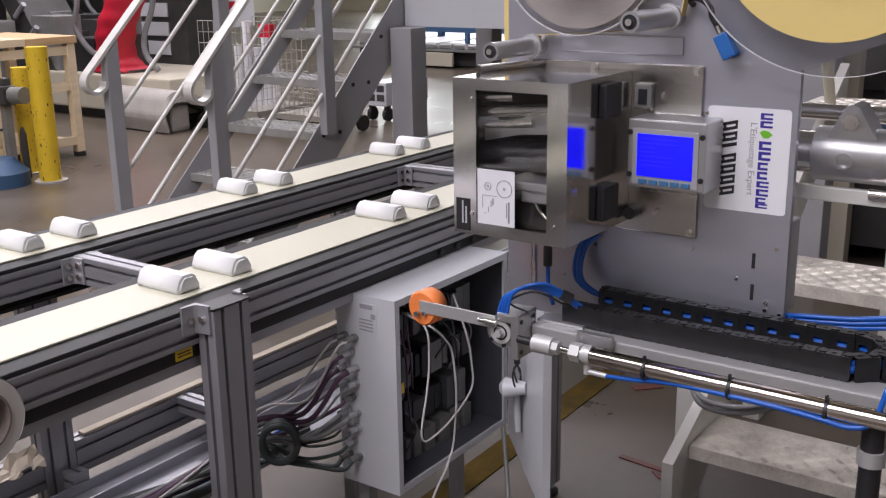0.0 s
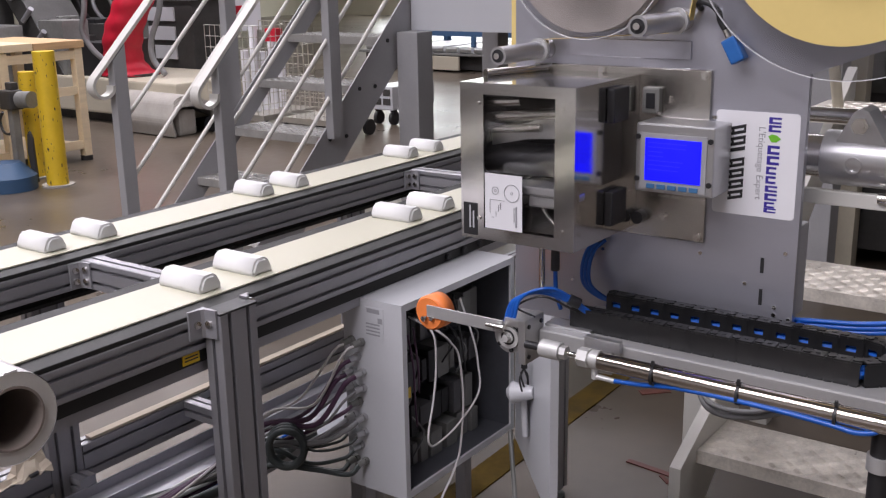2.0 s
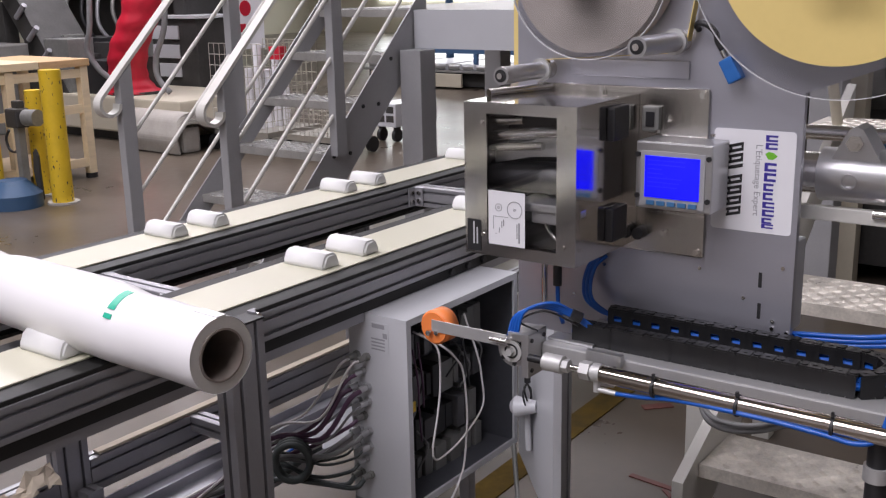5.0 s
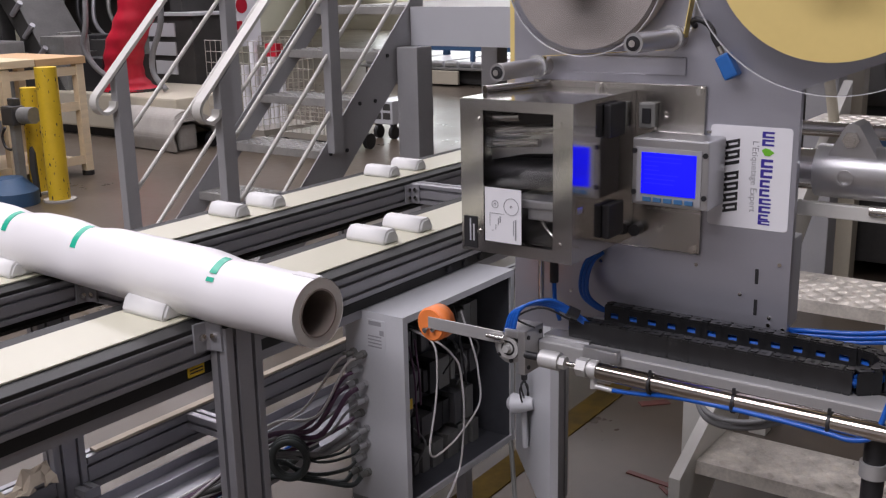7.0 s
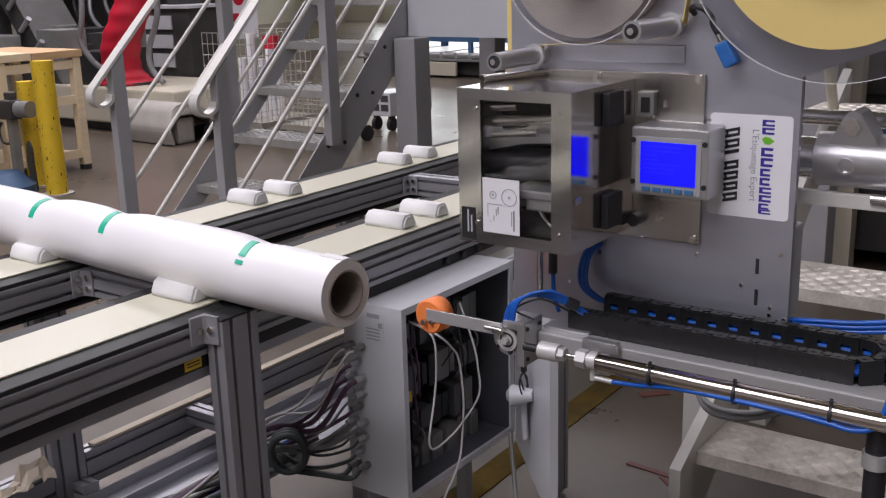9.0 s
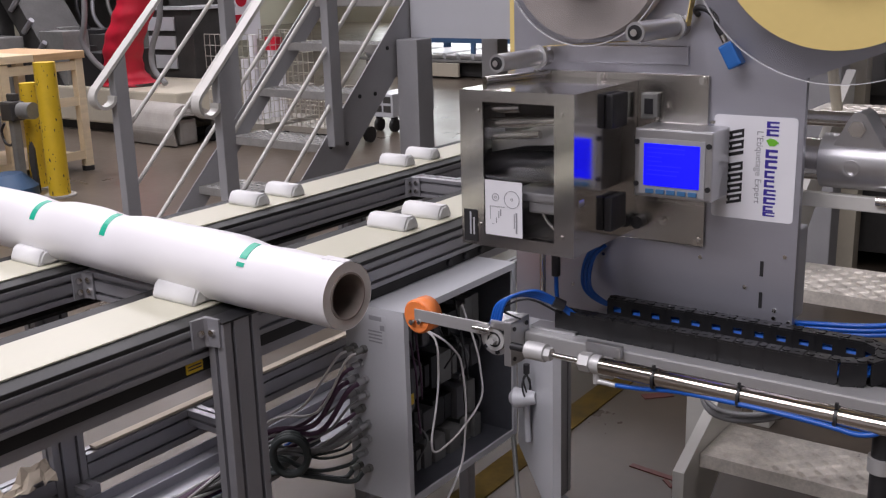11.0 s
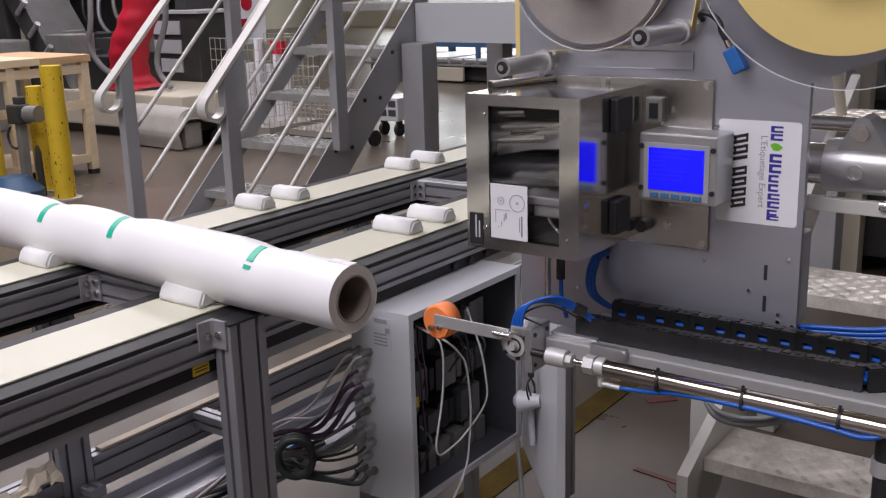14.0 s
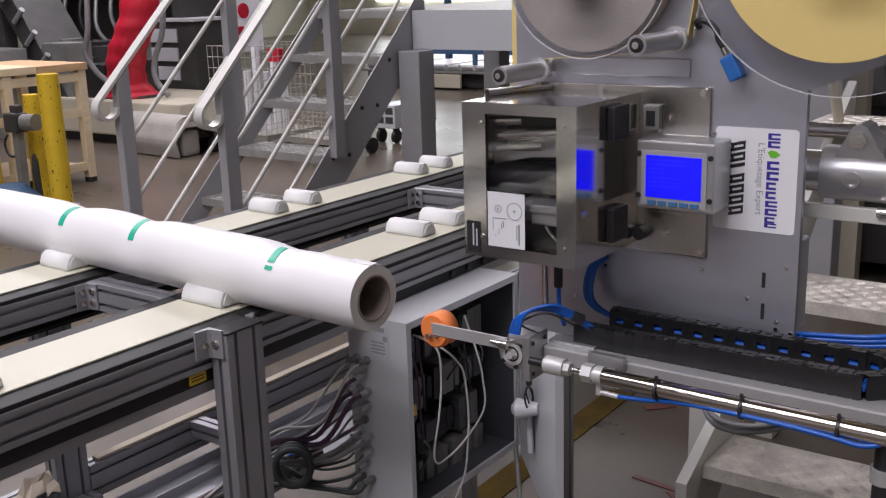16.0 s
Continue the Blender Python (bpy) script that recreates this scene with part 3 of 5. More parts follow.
    for ya_, za_, yb_, zb_, r, dx in ((0.832, 1.352, 0.775, 1.3565, 0.0075, 0.022), (0.834, 1.330, 0.700, 1.343, 0.0085, 0.026), (0.832, 1.312, 0.742, 1.320, 0.006, 0.020)):
        bm = B()
        cyl(bm, (x0 + dx, ya_, za_), (x0 + dx, yb_, zb_), r, 20)
        part("print_roller", bm, "chrome", lab, "shiny printer roller")
    bm = B()
    prism(bm, [(0.834, 1.286), (0.772, 1.300), (0.690, 1.306), (0.690, 1.341), (0.735, 1.338), (0.772, 1.322), (0.834, 1.312)], "x", x0 + 0.034, x0 + 0.037, 0.001)
    rp = part("ribbon_plate", bm, "castalu", lab, "grey metal ribbon guide plate")
    bm = B()
    cyl(bm, (x0 + 0.034, 0.722, 1.325), (x0 + 0.030, 0.722, 1.325), 0.0052, 14)
    part("screw", bm, "chrome", rp)
    bm = B()
    cyl(bm, (x0 + 0.062, 0.690, 1.268), (x0 + 0.062, 0.852, 1.262), 0.024, 28)
    part("ribbon_roll", bm, "black", lab, "black ribbon roll")
    bm = B()
    box(bm, x0 + 0.012, x0 + 0.080, 0.700, 0.790, 1.222, 1.236, 0.003)
    box(bm, x0 + 0.016, x0 + 0.080, 0.696, 0.760, 1.205, 1.222, 0.003)
    part("print_head", bm, "castalu", lab, "grey metal print head block")
    bm = B()
    box(bm, x0 + 0.035, x0 + 0.10, 0.690, 0.86, 1.16, 1.204, 0.006)
    part("platen_housing", bm, "dark", lab, "dark platen housing")
    bm = B()
    tube(bm, [(x0 + 0.02, 0.745, 1.23), (x0 + 0.02, 0.735, 1.20), (x0 + 0.02, 0.715, 1.18), (x0 + 0.02, 0.70, 1.172)], 0.003)
    part("lever", bm, "chrome", lab)
    bm = B()
    cyl(bm, (x0 + 0.015, 0.690, 1.226), (x0 + 0.03, 0.690, 1.226), 0.014, 20)
    part("lock_disc", bm, "castalu", lab)
    bm = B()
    box(bm, x0 + 0.0032, x0 + 0.0052, wy0 - 0.004, wy1 + 0.004, wz0 - 0.004, wz1 + 0.004)
    win = part("window_pane", bm, "clear", front, "clear window pane")
    win.visible_shadow = False
    # printed diagram behind the window
    bm = B()
    box(bm, x0 - 0.0008, x0 - 0.0002, 0.7607, 0.8243, 1.169, 1.2515)
    diag = part("diagram_sticker", bm, "white", front, "white sticker with a threading diagram")
    bm = B()
    for y, z, r in ((0.806, 1.2265, 0.0058), (0.778, 1.2250, 0.0130), (0.778, 1.2250, 0.0020), (0.806, 1.2265, 0.0020)):
        cyl(bm, (x0 - 0.0009, y, z), (x0 - 0.0016, y, z), r, 24, inner=r - 0.0007)
    for y0_, y1_, z0_, z1_ in ((0.7690, 0.7715, 1.175, 1.206), (0.7735, 0.7745, 1.182, 1.204), (0.8150, 0.8155, 1.193, 1.2125), (0.790, 0.8155, 1.2125, 1.2130), (0.7965, 0.7980, 1.199, 1.209), (0.8000, 0.8010, 1.196, 1.206), (0.8045, 0.8052, 1.188, 1.196), (0.809, 0.812, 1.186, 1.1866)):
        box(bm, x0 - 0.0016, x0 - 0.0009, y0_, y1_, z0_, z1_)
    part("diagram", bm, "grey_ink", diag)
    bm = B()
    box(bm, x0 - 0.0012, x0 - 0.0002, 0.8382, 0.8622, 1.155, 1.2035)
    tag = part("maker_label", bm, "ink", front, "small black maker label")
    bm = B()
    for y, h in ((0.8505, 0.034), (0.8445, 0.026)):
        box(bm, x0 - 0.0016, x0 - 0.0012, y - 0.0013, y + 0.0013, 1.166, 1.166 + h)
    part("print", bm, "cabinet", tag)
    for y, z in ((0.697, 1.352), (0.697, 1.178), (0.835, 1.352), (0.835, 1.182)):
        bm = B()
        cyl(bm, (x0, y, z), (x0 - 0.002, y, z), 0.003, 10)
        part("rivet", bm, "chrome", front)
    for z0_, z1_ in ((1.322, 1.372), (1.170, 1.222)):
        bm = B()
        box(bm, 1.345, 1.395, ya - 0.013, ya - 0.0002, z0_, z1_, 0.003)
        h = part("hinge", bm, "black", lab, "black plastic hinge")
    # screen unit
    sx = 1.390
    bm = B()
    box(bm, sx, XP - 0.0075, 0.531, 0.650, 1.219, 1.320, 0.003)
    unit = part("screen_housing", bm, "castalu", lab, "grey metal screen housing")
    bm = B()
    box(bm, sx - 0.0015, sx - 0.0002, 0.541, 0.642, 1.224, 1.306, 0.0004)
    part("bezel", bm, "grey_paint", unit)
    bm = B()
    box(bm, sx - 0.0028, sx - 0.0017, 0.549, 0.634, 1.237, 1.299)
    scr = part("display", bm, "lcd", unit, "lit blue display")
    bm = B()
    rng = random.Random(2)
    for k in range(7):
        w = rng.uniform(0.02, 0.06)
        z = 1.292 - 0.0065 * k
        box(bm, sx - 0.0034, sx - 0.0029, 0.629 - w, 0.629, z, z + 0.0013)
    part("display_line", bm, "lcd_txt", scr)
    for k in range(5):
        bm = B()
        y = 0.624 - 0.0165 * k
        box(bm, sx - 0.0045, sx - 0.0017, y - 0.0065, y + 0.0065, 1.2255, 1.2325, 0.001)
        part("key", bm, "key", unit, "blue key")
    for y in (0.536, 0.646):
        for z in (1.238, 1.300):
            bm = B()
            cyl(bm, (sx, y, z), (sx - 0.003, y, z), 0.004, 12)
            part("screw", bm, "black", unit)
    for y in (0.548, 0.634):
        bm = B()
        cyl(bm, (1.43, y, 1.327), (1.43, y, 1.331), 0.004, 10)
        part("screw", bm, "chrome", unit)
    # sticker with the maker's mark as plain shapes
    bm = B()
    r = 0.006
    y0, y1, z0, z1 = 0.436, 0.558, 1.184, 1.336
    pts = []
    for cx, cz, a0 in ((y1 - r, z1 - r, 0), (y0 + r, z1 - r, 90), (y0 + r, z0 + r, 180), (y1 - r, z0 + r, 270)):
        for k in range(5):
            a = radians(a0 + 22.5 * k)
            pts.append((cx + r * math.cos(a), cz + r * math.sin(a)))
    prism(bm, pts, "x", XP - 0.001, XP - 0.0002)
    st = part("sticker", bm, "white", lab, "white sticker with purple and black marks")
    xs0, xs1 = XP - 0.0016, XP - 0.001
    def mark(poly, ma):
        m_ = B()
        prism(m_, poly, "x", xs0, xs1)
        part("mark", m_, ma, st)

    # maker's mark: one plain block for each sign, purple with a green leaf, and a slanted black row
    for k, (za_, zb_, tall) in enumerate(((1.3297, 1.3205, 1), (1.3185, 1.3090, 1), (1.2895, 1.2770, 1), (1.2745, 1.2620, 1), (1.2590, 1.2480, 0), (1.2455, 1.2345, 0), (1.2315, 1.2225, 1), (1.2200, 1.2100, 1), (1.2075, 1.1990, 0), (1.1985, 1.1920, 1))):
        y_ = 0.4625 if tall else 0.4655
        w_ = (za_ - zb_) * 0.30
        for q0, q1, u0, u1 in ((za_, za_ - w_, 0, 1), (zb_ + w_, zb_, 0, 1), (za_ - w_, zb_ + w_, 0, 0.28)):
            mark([(0.480 - u0 * (0.480 - y_), q0), (0.480 - u1 * (0.480 - y_), q0), (0.480 - u1 * (0.480 - y_), q1), (0.480 - u0 * (0.480 - y_), q1)], "purple")
    mark([(0.480, 1.3020), (0.475, 1.3055), (0.468, 1.3045), (0.4615, 1.2995), (0.468, 1.2945), (0.475, 1.2945)], "green_ink")
    for k in range(7):
        z = 1.3120 - 0.0159 * k
        w_ = 0.0125 if k != 2 else 0.0052
        for q0, q1 in ((0.0, 0.36), (0.64, 1.0)) if k != 2 else ((0.0, 1.0),):
            mark([(0.5345, z - w_ * q0), (0.5345, z - w_ * q1), (0.5125, z + 0.0055 - w_ * q1), (0.5125, z + 0.0055 - w_ * q0)], "ink")
        if k != 2:
            for y_ in (0.5312, 0.5142):
                e = 0.0055 * (0.5345 - y_) / 0.022
                mark([(y_ + 0.0016, z + e - w_ * 0.36), (y_ + 0.0016, z + e - w_ * 0.64), (y_ - 0.0016, z + e - w_ * 0.64), (y_ - 0.0016, z + e - w_ * 0.36)], "ink")
    text("slogan", "L'Etiquetage Expert", 0.0135, Matrix.Translation((xs1, 0.4935, 1.3155)) @ DOWN, "grey_ink", st, "thin grey slogan")
    # web rollers
    for (ya_, za_, xf, r) in ((0.842, 1.4135, 1.318, 0.0135), (0.615, 1.4615, 1.3085, 0.0142)):
        bm = B()
        cyl(bm, (xf, ya_, za_), (XP - 0.031, ya_, za_), r, 28)
        ro = part("web_roller", bm, "castalu", lab, "grey aluminium web roller")
        bm = B()
        cyl(bm, (XP - 0.03, ya_, za_), (XP - 0.024, ya_, za_), r * 1.35, 28)
        part("collar", bm, "alu_light", ro)
        bm = B()
        cyl(bm, (XP - 0.024, ya_, za_), (XP, ya_, za_), r * 1.15, 24)
        part("hub", bm, "steel", ro)
        bm = B()
        cyl(bm, (xf - 0.0015, ya_, za_), (xf, ya_, za_), r * 0.72, 20)
        part("end_bearing", bm, "black", ro)
        bm = B()
        cyl(bm, (xf - 0.005, ya_, za_), (xf - 0.0015, ya_, za_), r * 0.35, 12)
        part("bolt", bm, "chrome", ro)
    bm = B()
    cyl(bm, (1.33, 0.872, 1.386), (XP, 0.83, 1.386), 0.006, 14)
    part("guide_pin", bm, "chrome", lab)
    bm = B()
    box(bm, XP - 0.004, XP - 0.0005, 0.60, 0.80, 1.405, 1.432, 0.001)
    part("web_rail", bm, "plate", lab, "brushed steel strip behind the web")
    # clear reel flanges and the yellow label rolls
    for (yc, zc, R, ry, lbl) in ((0.382, 1.602, 0.2140, 0.168, 1), (0.749, 1.5675, 0.133, 0.06, 0)):
        for xx in ((XP - 0.026,) if lbl else (XP - 0.05,)):
            bm = B()
            cyl(bm, (xx, yc, zc), (xx - 0.004, yc, zc), R, 96)
            d = part("reel_flange", bm, "acrylic", lab, "clear acrylic reel disc")
            d.visible_shadow = False
            bm = B()
            cyl(bm, (xx + 0.0005, yc, zc), (xx - 0.0045, yc, zc), R + 0.0010, 96, inner=R + 0.0001)
            part("flange_rim", bm, "rim", d, "bright edge of the acrylic disc")
        if not lbl:
            bm = B()
            cyl(bm, (XP - 0.004, yc, zc), (XP - 0.0495, yc, zc), 0.124, 60)
            part("waste_roll", bm, "waste", lab, "brownish roll of waste label web")
        if lbl:
            bm = B()
            cyl(bm, (XP - 0.0305, yc, zc), (XP - 0.048, yc, zc), ry, 72)
            part("label_roll", bm, "yellow_card", lab, "yellow backed label roll")
        bm = B()
        cyl(bm, (XP, yc, zc), (XP - 0.115, yc, zc), 0.03, 24)
        part("reel_hub", bm, "castalu", lab)
    bm = B()
    box(bm, 1.49, 1.494, 0.905, 0.925, 1.385, 1.72)
    part("label_web", bm, "yellow_card", lab, "pale yellow label web")
    for quad in ([(0.8375, 1.4290), (0.8371, 1.4296), (0.6195, 1.4446), (0.6199, 1.4440)], [(0.5992, 1.4620), (0.5976, 1.4620), (0.5880, 1.52), (0.5896, 1.52)]):
        bm = B()
        prism(bm, quad, "x", 1.4405, 1.4570)
        part("label_web", bm, "yellow_card", lab, "pale yellow label web")
    # sensor with black lead
    m = Matrix.Translation((XP - 0.020, 0.5295, 1.4240)) @ Euler((radians(-29), 0, 0)).to_matrix().to_4x4()
    bm = B()
    box(bm, -0.011, 0.011, -0.0105, 0.0105, -0.019, 0.017, 0.003)
    bmesh.ops.transform(bm, matrix=m, verts=bm.verts[:])
    se = part("sensor", bm, "blue_box", lab, "blue optical sensor")
    bm = B()
    cyl(bm, m @ Vector((0, 0, 0.019)), m @ Vector((0, 0, 0.030)), 0.005, 12)
    part("nut", bm, "chrome", se)
    bm = B()
    tube(bm, [m @ Vector((0, 0, 0.030)), m @ Vector((0, 0.001, 0.045)), (XP - 0.022, 0.5545, 1.4745), (XP - 0.022, 0.566, 1.485), (XP - 0.02, 0.580, 1.4885), (XP - 0.012, 0.588, 1.484), (XP, 0.589, 1.478)], 0.0045, 10)
    part("lead", bm, "black", se)
    # back frame: big tube, clamp, guide rods
    bm = B()
    cyl(bm, (1.575, 0.75, 1.261), (1.575, -0.1, 1.261), 0.0315, 32)
    part("support_tube", bm, "chrome", lab, "polished steel support tube")
    bm = B()
    cyl(bm, (1.575, 0.428, 1.261), (1.575, 0.300, 1.261), 0.0405, 36)
    prism(bm, [(0.340, 1.278), (0.408, 1.278), (0.408, 1.290), (0.390, 1.326), (0.385, 1.334), (0.376, 1.338), (0.367, 1.334), (0.362, 1.326), (0.340, 1.290)], "x", 1.545, 1.60)
    cl = part("clamp", bm, "castalu", lab, "cast aluminium tube clamp")
    bm = B()
    cyl(bm, (1.5445, 0.376, 1.314), (1.537, 0.376, 1.314), 0.0125, 6)
    cyl(bm, (1.537, 0.376, 1.314), (1.534, 0.376, 1.314), 0.007, 16)
    part("bolt", bm, "chrome", cl)
    bm = B()
    cyl(bm, (1.5375, 0.380, 1.258), (1.5325, 0.380, 1.258), 0.012, 24, inner=0.0098)
    part("emblem", bm, "castalu", cl)
    for x, z, r, ma in ((1.66, 1.31, 0.012, "chrome"),):
        bm = B()
        cyl(bm, (x, 0.75, z), (x, -0.1, z), r, 20)
        part("guide_rod", bm, ma, lab)
    bm = B()
    box(bm, 1.553, 1.568, 0.316, 0.75, 1.192, 1.214, 0.002)
    fb = part("guide_bar", bm, "rail_paint", lab, "pale flat guide bar")
    bm = B()
    cyl(bm, (1.5525, 0.345, 1.210), (1.5525, 0.320, 1.210), 0.008, 16)
    part("bolt", bm, "chrome", fb)
    bm = B()
    box(bm, 1.52, 1.72, 0.275, 0.2995, 1.12, 1.40, 0.004)
    part("end_plate", bm, "alu", lab)
    bm = B()
    box(bm, XP + 0.013, XP + 0.07, 0.433, 0.52, 1.03, 1.17, 0.004)
    part("back_bracket", bm, "cabinet", lab, "white bracket behind the plate")
    bm = B()
    extrusion(bm, "z", 0.02, 1.70, 1.530, 1.620, -0.20, -0.11, 2, 2)
    part("column", bm, "alu", lab, "upright aluminium machine column")
    bm = B()
    box(bm, XP + 0.012, 1.545, 0.60, 0.70, 1.23, 1.292)
    box(bm, 1.53, 1.62, -0.11, -0.10, 1.15, 1.32)
    part("column_arm", bm, "alu", lab)
    bm = B()
    box(bm, 1.42, 1.73, -0.31, 0.0, 0.0, 0.02, 0.003)
    part("foot_plate", bm, "grey_paint", lab)
    # thin rod and lead below the box
    bm = B()
    cyl(bm, (1.38, 0.80, 1.152), (1.38, 0.80, 1.03), 0.005, 12)
    part("drop_rod", bm, "chrome", lab)
    bm = B()
    tube(bm, [(1.36, 0.765, 1.15), (1.36, 0.765, 1.115), (1.36, 0.765, 1.085)], 0.007, 10)
    part("lead_sleeve", bm, "black", lab)
    bm = B()
    tube(bm, [(1.36, 0.765, 1.09), (1.362, 0.764, 1.05), (1.37, 0.76, 1.02)], 0.0035, 10)
    part("lead", bm, "blue", lab)
    # blue hoses from the plate down into the chain, and away to the rear
    for k in range(3):
        bm = B()
        o = 0.006 * k
        tube(bm, [(XP - 0.01, 0.738 - o, 1.118), (XP - 0.02, 0.753 - o, 1.10), (XP - 0.03, 0.757 - o, 1.07), (1.43, 0.750 - o, 1.045), (1.428, 0.722 - o, 1.030), (1.428, 0.69, 1.026)], 0.0032, 8)
        part("air_hose", bm, "blue", lab, "blue air hose")
    bm = B()
    cyl(bm, (XP, 0.737, 1.122), (XP - 0.018, 0.737, 1.122), 0.008, 14)
    part("hose_fitting", bm, "black", lab)
    for k in range(3):
        bm = B()
        o = 0.007 * k
        tube(bm, [(1.475, 0.44, 1.032 - o), (1.49, 0.40, 1.032 - o), (1.50, 0.34, 1.036 - o), (1.50, 0.25, 1.052 - o), (1.50, 0.1, 1.055)], 0.0038, 8)
        part("air_hose", bm, "blue", lab, "blue air hose")
    for k in range(2):
        bm = B()
        o = 0.008 * k
        tube(bm, [(1.478, 0.425, 1.028 - o), (1.48, 0.40, 1.018 - o), (1.48, 0.37, 0.99 - o), (1.48, 0.335, 0.95 - o), (1.47, 0.29, 0.915 - o), (1.46, 0.22, 0.90)], 0.0036, 8)
        part("air_hose", bm, "blue", lab, "blue air hose hanging beside the plate")
    bm = B()
    tube(bm, [(1.53, 0.45, 1.13), (1.53, 0.44, 1.09), (1.50, 0.45, 1.03), (1.48, 0.47, 1.0)], 0.003, 8)
    part("red_lead", bm, "cable_red", lab)
    return lab


# ---- pusher ----
XA, ZA = 1.279, 1.010
HEAD_Y = 0.765
ROD_Z = 0.9955


def build_pusher():
    """What slides: beam, head, arm with the orange wheel, piston rod."""
    pu = thing("applicator_slide", (XA, HEAD_Y, ZA), "sliding aluminium beam with an arm and an orange wheel", "slide")
    bm = B()
    box(bm, 1.300, 1.352, -0.55, HEAD_Y - 0.0065, 0.972, 1.0082, 0.003)
    part("beam", bm, "alu_light", pu, "smooth grey aluminium beam")
    bm = B()
    box(bm, 1.2605, 1.3165, HEAD_Y - 0.006, HEAD_Y + 0.007, 0.961, 1.0315, 0.002)
    hp = part("head_plate", bm, "castalu", pu, "grey metal head plate")
    for x, z in ((1.270, 1.020), (1.270, 0.972), (1.306, 1.020)):
        bm = B()
        cyl(bm, (x, HEAD_Y - 0.006, z), (x, HEAD_Y - 0.008, z), 0.0035, 10)
        part("bolt", bm, "black", hp)
    bm = B()
    box(bm, 1.3175, 1.348, HEAD_Y - 0.085, HEAD_Y - 0.0065, 1.0084, 1.013, 0.001)
    part("chain_bracket", bm, "castalu", pu)
    bm = B()
    cyl(bm, (XA + 0.020, HEAD_Y + 0.028, ZA - 0.012), (XA - 0.008, HEAD_Y + 0.028, ZA - 0.012), 0.0265, 36)
    fl = part("rotary_flange", bm, "castalu", pu, "round machined steel flange")
    bm = B()
    cyl(bm, (XA - 0.008, HEAD_Y + 0.028, ZA - 0.012), (XA - 0.013, HEAD_Y + 0.028, ZA - 0.012), 0.018, 28)
    cyl(bm, (XA - 0.013, HEAD_Y + 0.028, ZA - 0.012), (XA - 0.022, HEAD_Y + 0.028, ZA - 0.012), 0.006, 6)
    part("hub", bm, "satin", fl)
    bm = B()
    cyl(bm, (XA - 0.008, HEAD_Y + 0.028, ZA - 0.012), (XA - 0.0095, HEAD_Y + 0.028, ZA - 0.012), 0.0188, 32, inner=0.0165)
    part("seal_ring", bm, "black", fl)
    bm = B()
    cyl(bm, (XA - 0.013, HEAD_Y + 0.028, ZA - 0.012), (XA - 0.0135, HEAD_Y + 0.028, ZA - 0.012), 0.012, 24, inner=0.009)
    part("seal_ring", bm, "black", fl)
    for k in range(6):
        bm = B()
        a = radians(60 * k + 20)
        c = (XA - 0.008, HEAD_Y + 0.028 + 0.0215 * math.cos(a), ZA - 0.012 + 0.0215 * math.sin(a))
        cyl(bm, c, (c[0] - 0.003, c[1], c[2]), 0.0035, 8)
        part("bolt", bm, "black", fl)
    bm = B()
    box(bm, 1.264, 1.318, HEAD_Y + 0.0075, HEAD_Y + 0.034, ZA + 0.006, ZA + 0.020, 0.003)
    part("valve_block", bm, "castalu", pu)
    # arm and wheel
    bm = B()
    box(bm, XA - 0.017, XA - 0.014, HEAD_Y + 0.036, HEAD_Y + 0.178, ZA - 0.006, ZA + 0.014, 0.001)
    arm = part("arm", bm, "alu_light", pu, "flat aluminium arm")
    bm = B()
    box(bm, XA - 0.022, XA - 0.012, HEAD_Y + 0.030, HEAD_Y + 0.050, ZA - 0.002, ZA + 0.009, 0.001)
    cyl(bm, (XA - 0.024, HEAD_Y + 0.030, ZA + 0.006), (XA - 0.024, HEAD_Y + 0.060, ZA + 0.006), 0.003, 10)
    part("arm_clamp", bm, "chrome", arm)
    yc, zc = HEAD_Y + 0.176, ZA - 0.001
    bm = B()
    cyl(bm, (XA - 0.0135, yc, zc), (XA + 0.020, yc - 0.002, zc), 0.0285, 40)
    bmesh.ops.remove_doubles(bm, verts=bm.verts[:], dist=0.00005)
    es = [e for e in bm.edges if len(e.link_faces) == 2 and any(len(f.verts) > 4 for f in e.link_faces)]
    bmesh.ops.bevel(bm, geom=es, offset=0.003, segments=2, affect="EDGES")
    wh = part("wheel", bm, "orange", pu, "orange foam press wheel")
    bm = B()
    cyl(bm, (XA - 0.016, yc + 0.006, zc - 0.008), (XA - 0.022, yc + 0.006, zc - 0.008), 0.005, 6)
    cyl(bm, (XA - 0.016, yc - 0.008, zc - 0.006), (XA - 0.020, yc - 0.008, zc - 0.006), 0.004, 6)
    part("bolt", bm, "chrome", wh)
    # hose loop on the head
    for k in range(4):
        bm = B()
        o = 0.005 * k
        tube(bm, [(XA - 0.01, HEAD_Y + 0.035 - o, ZA + 0.012), (XA - 0.005, HEAD_Y + 0.024 - o, ZA + 0.045 + o * 0.5), (XA + 0.01, HEAD_Y - 0.012 - o, ZA + 0.060 + o * 0.6), (XA + 0.035, HEAD_Y - 0.05, ZA + 0.045 + o * 0.6), (XA + 0.055, HEAD_Y - 0.085, ZA + 0.018 + o * 0.4), (XA + 0.056, HEAD_Y - 0.13, ZA + 0.008 + o * 0.4)], 0.0027, 8)
        part("air_hose", bm, "blue", pu, "blue air hose")
    bm = B()
    tube(bm, [(XA + 0.01, HEAD_Y - 0.006, ZA + 0.02), (XA + 0.0, HEAD_Y + 0.02, ZA + 0.035), (XA + 0.01, HEAD_Y - 0.02, ZA + 0.055), (XA + 0.04, HEAD_Y - 0.06, ZA + 0.03)], 0.0018, 8)
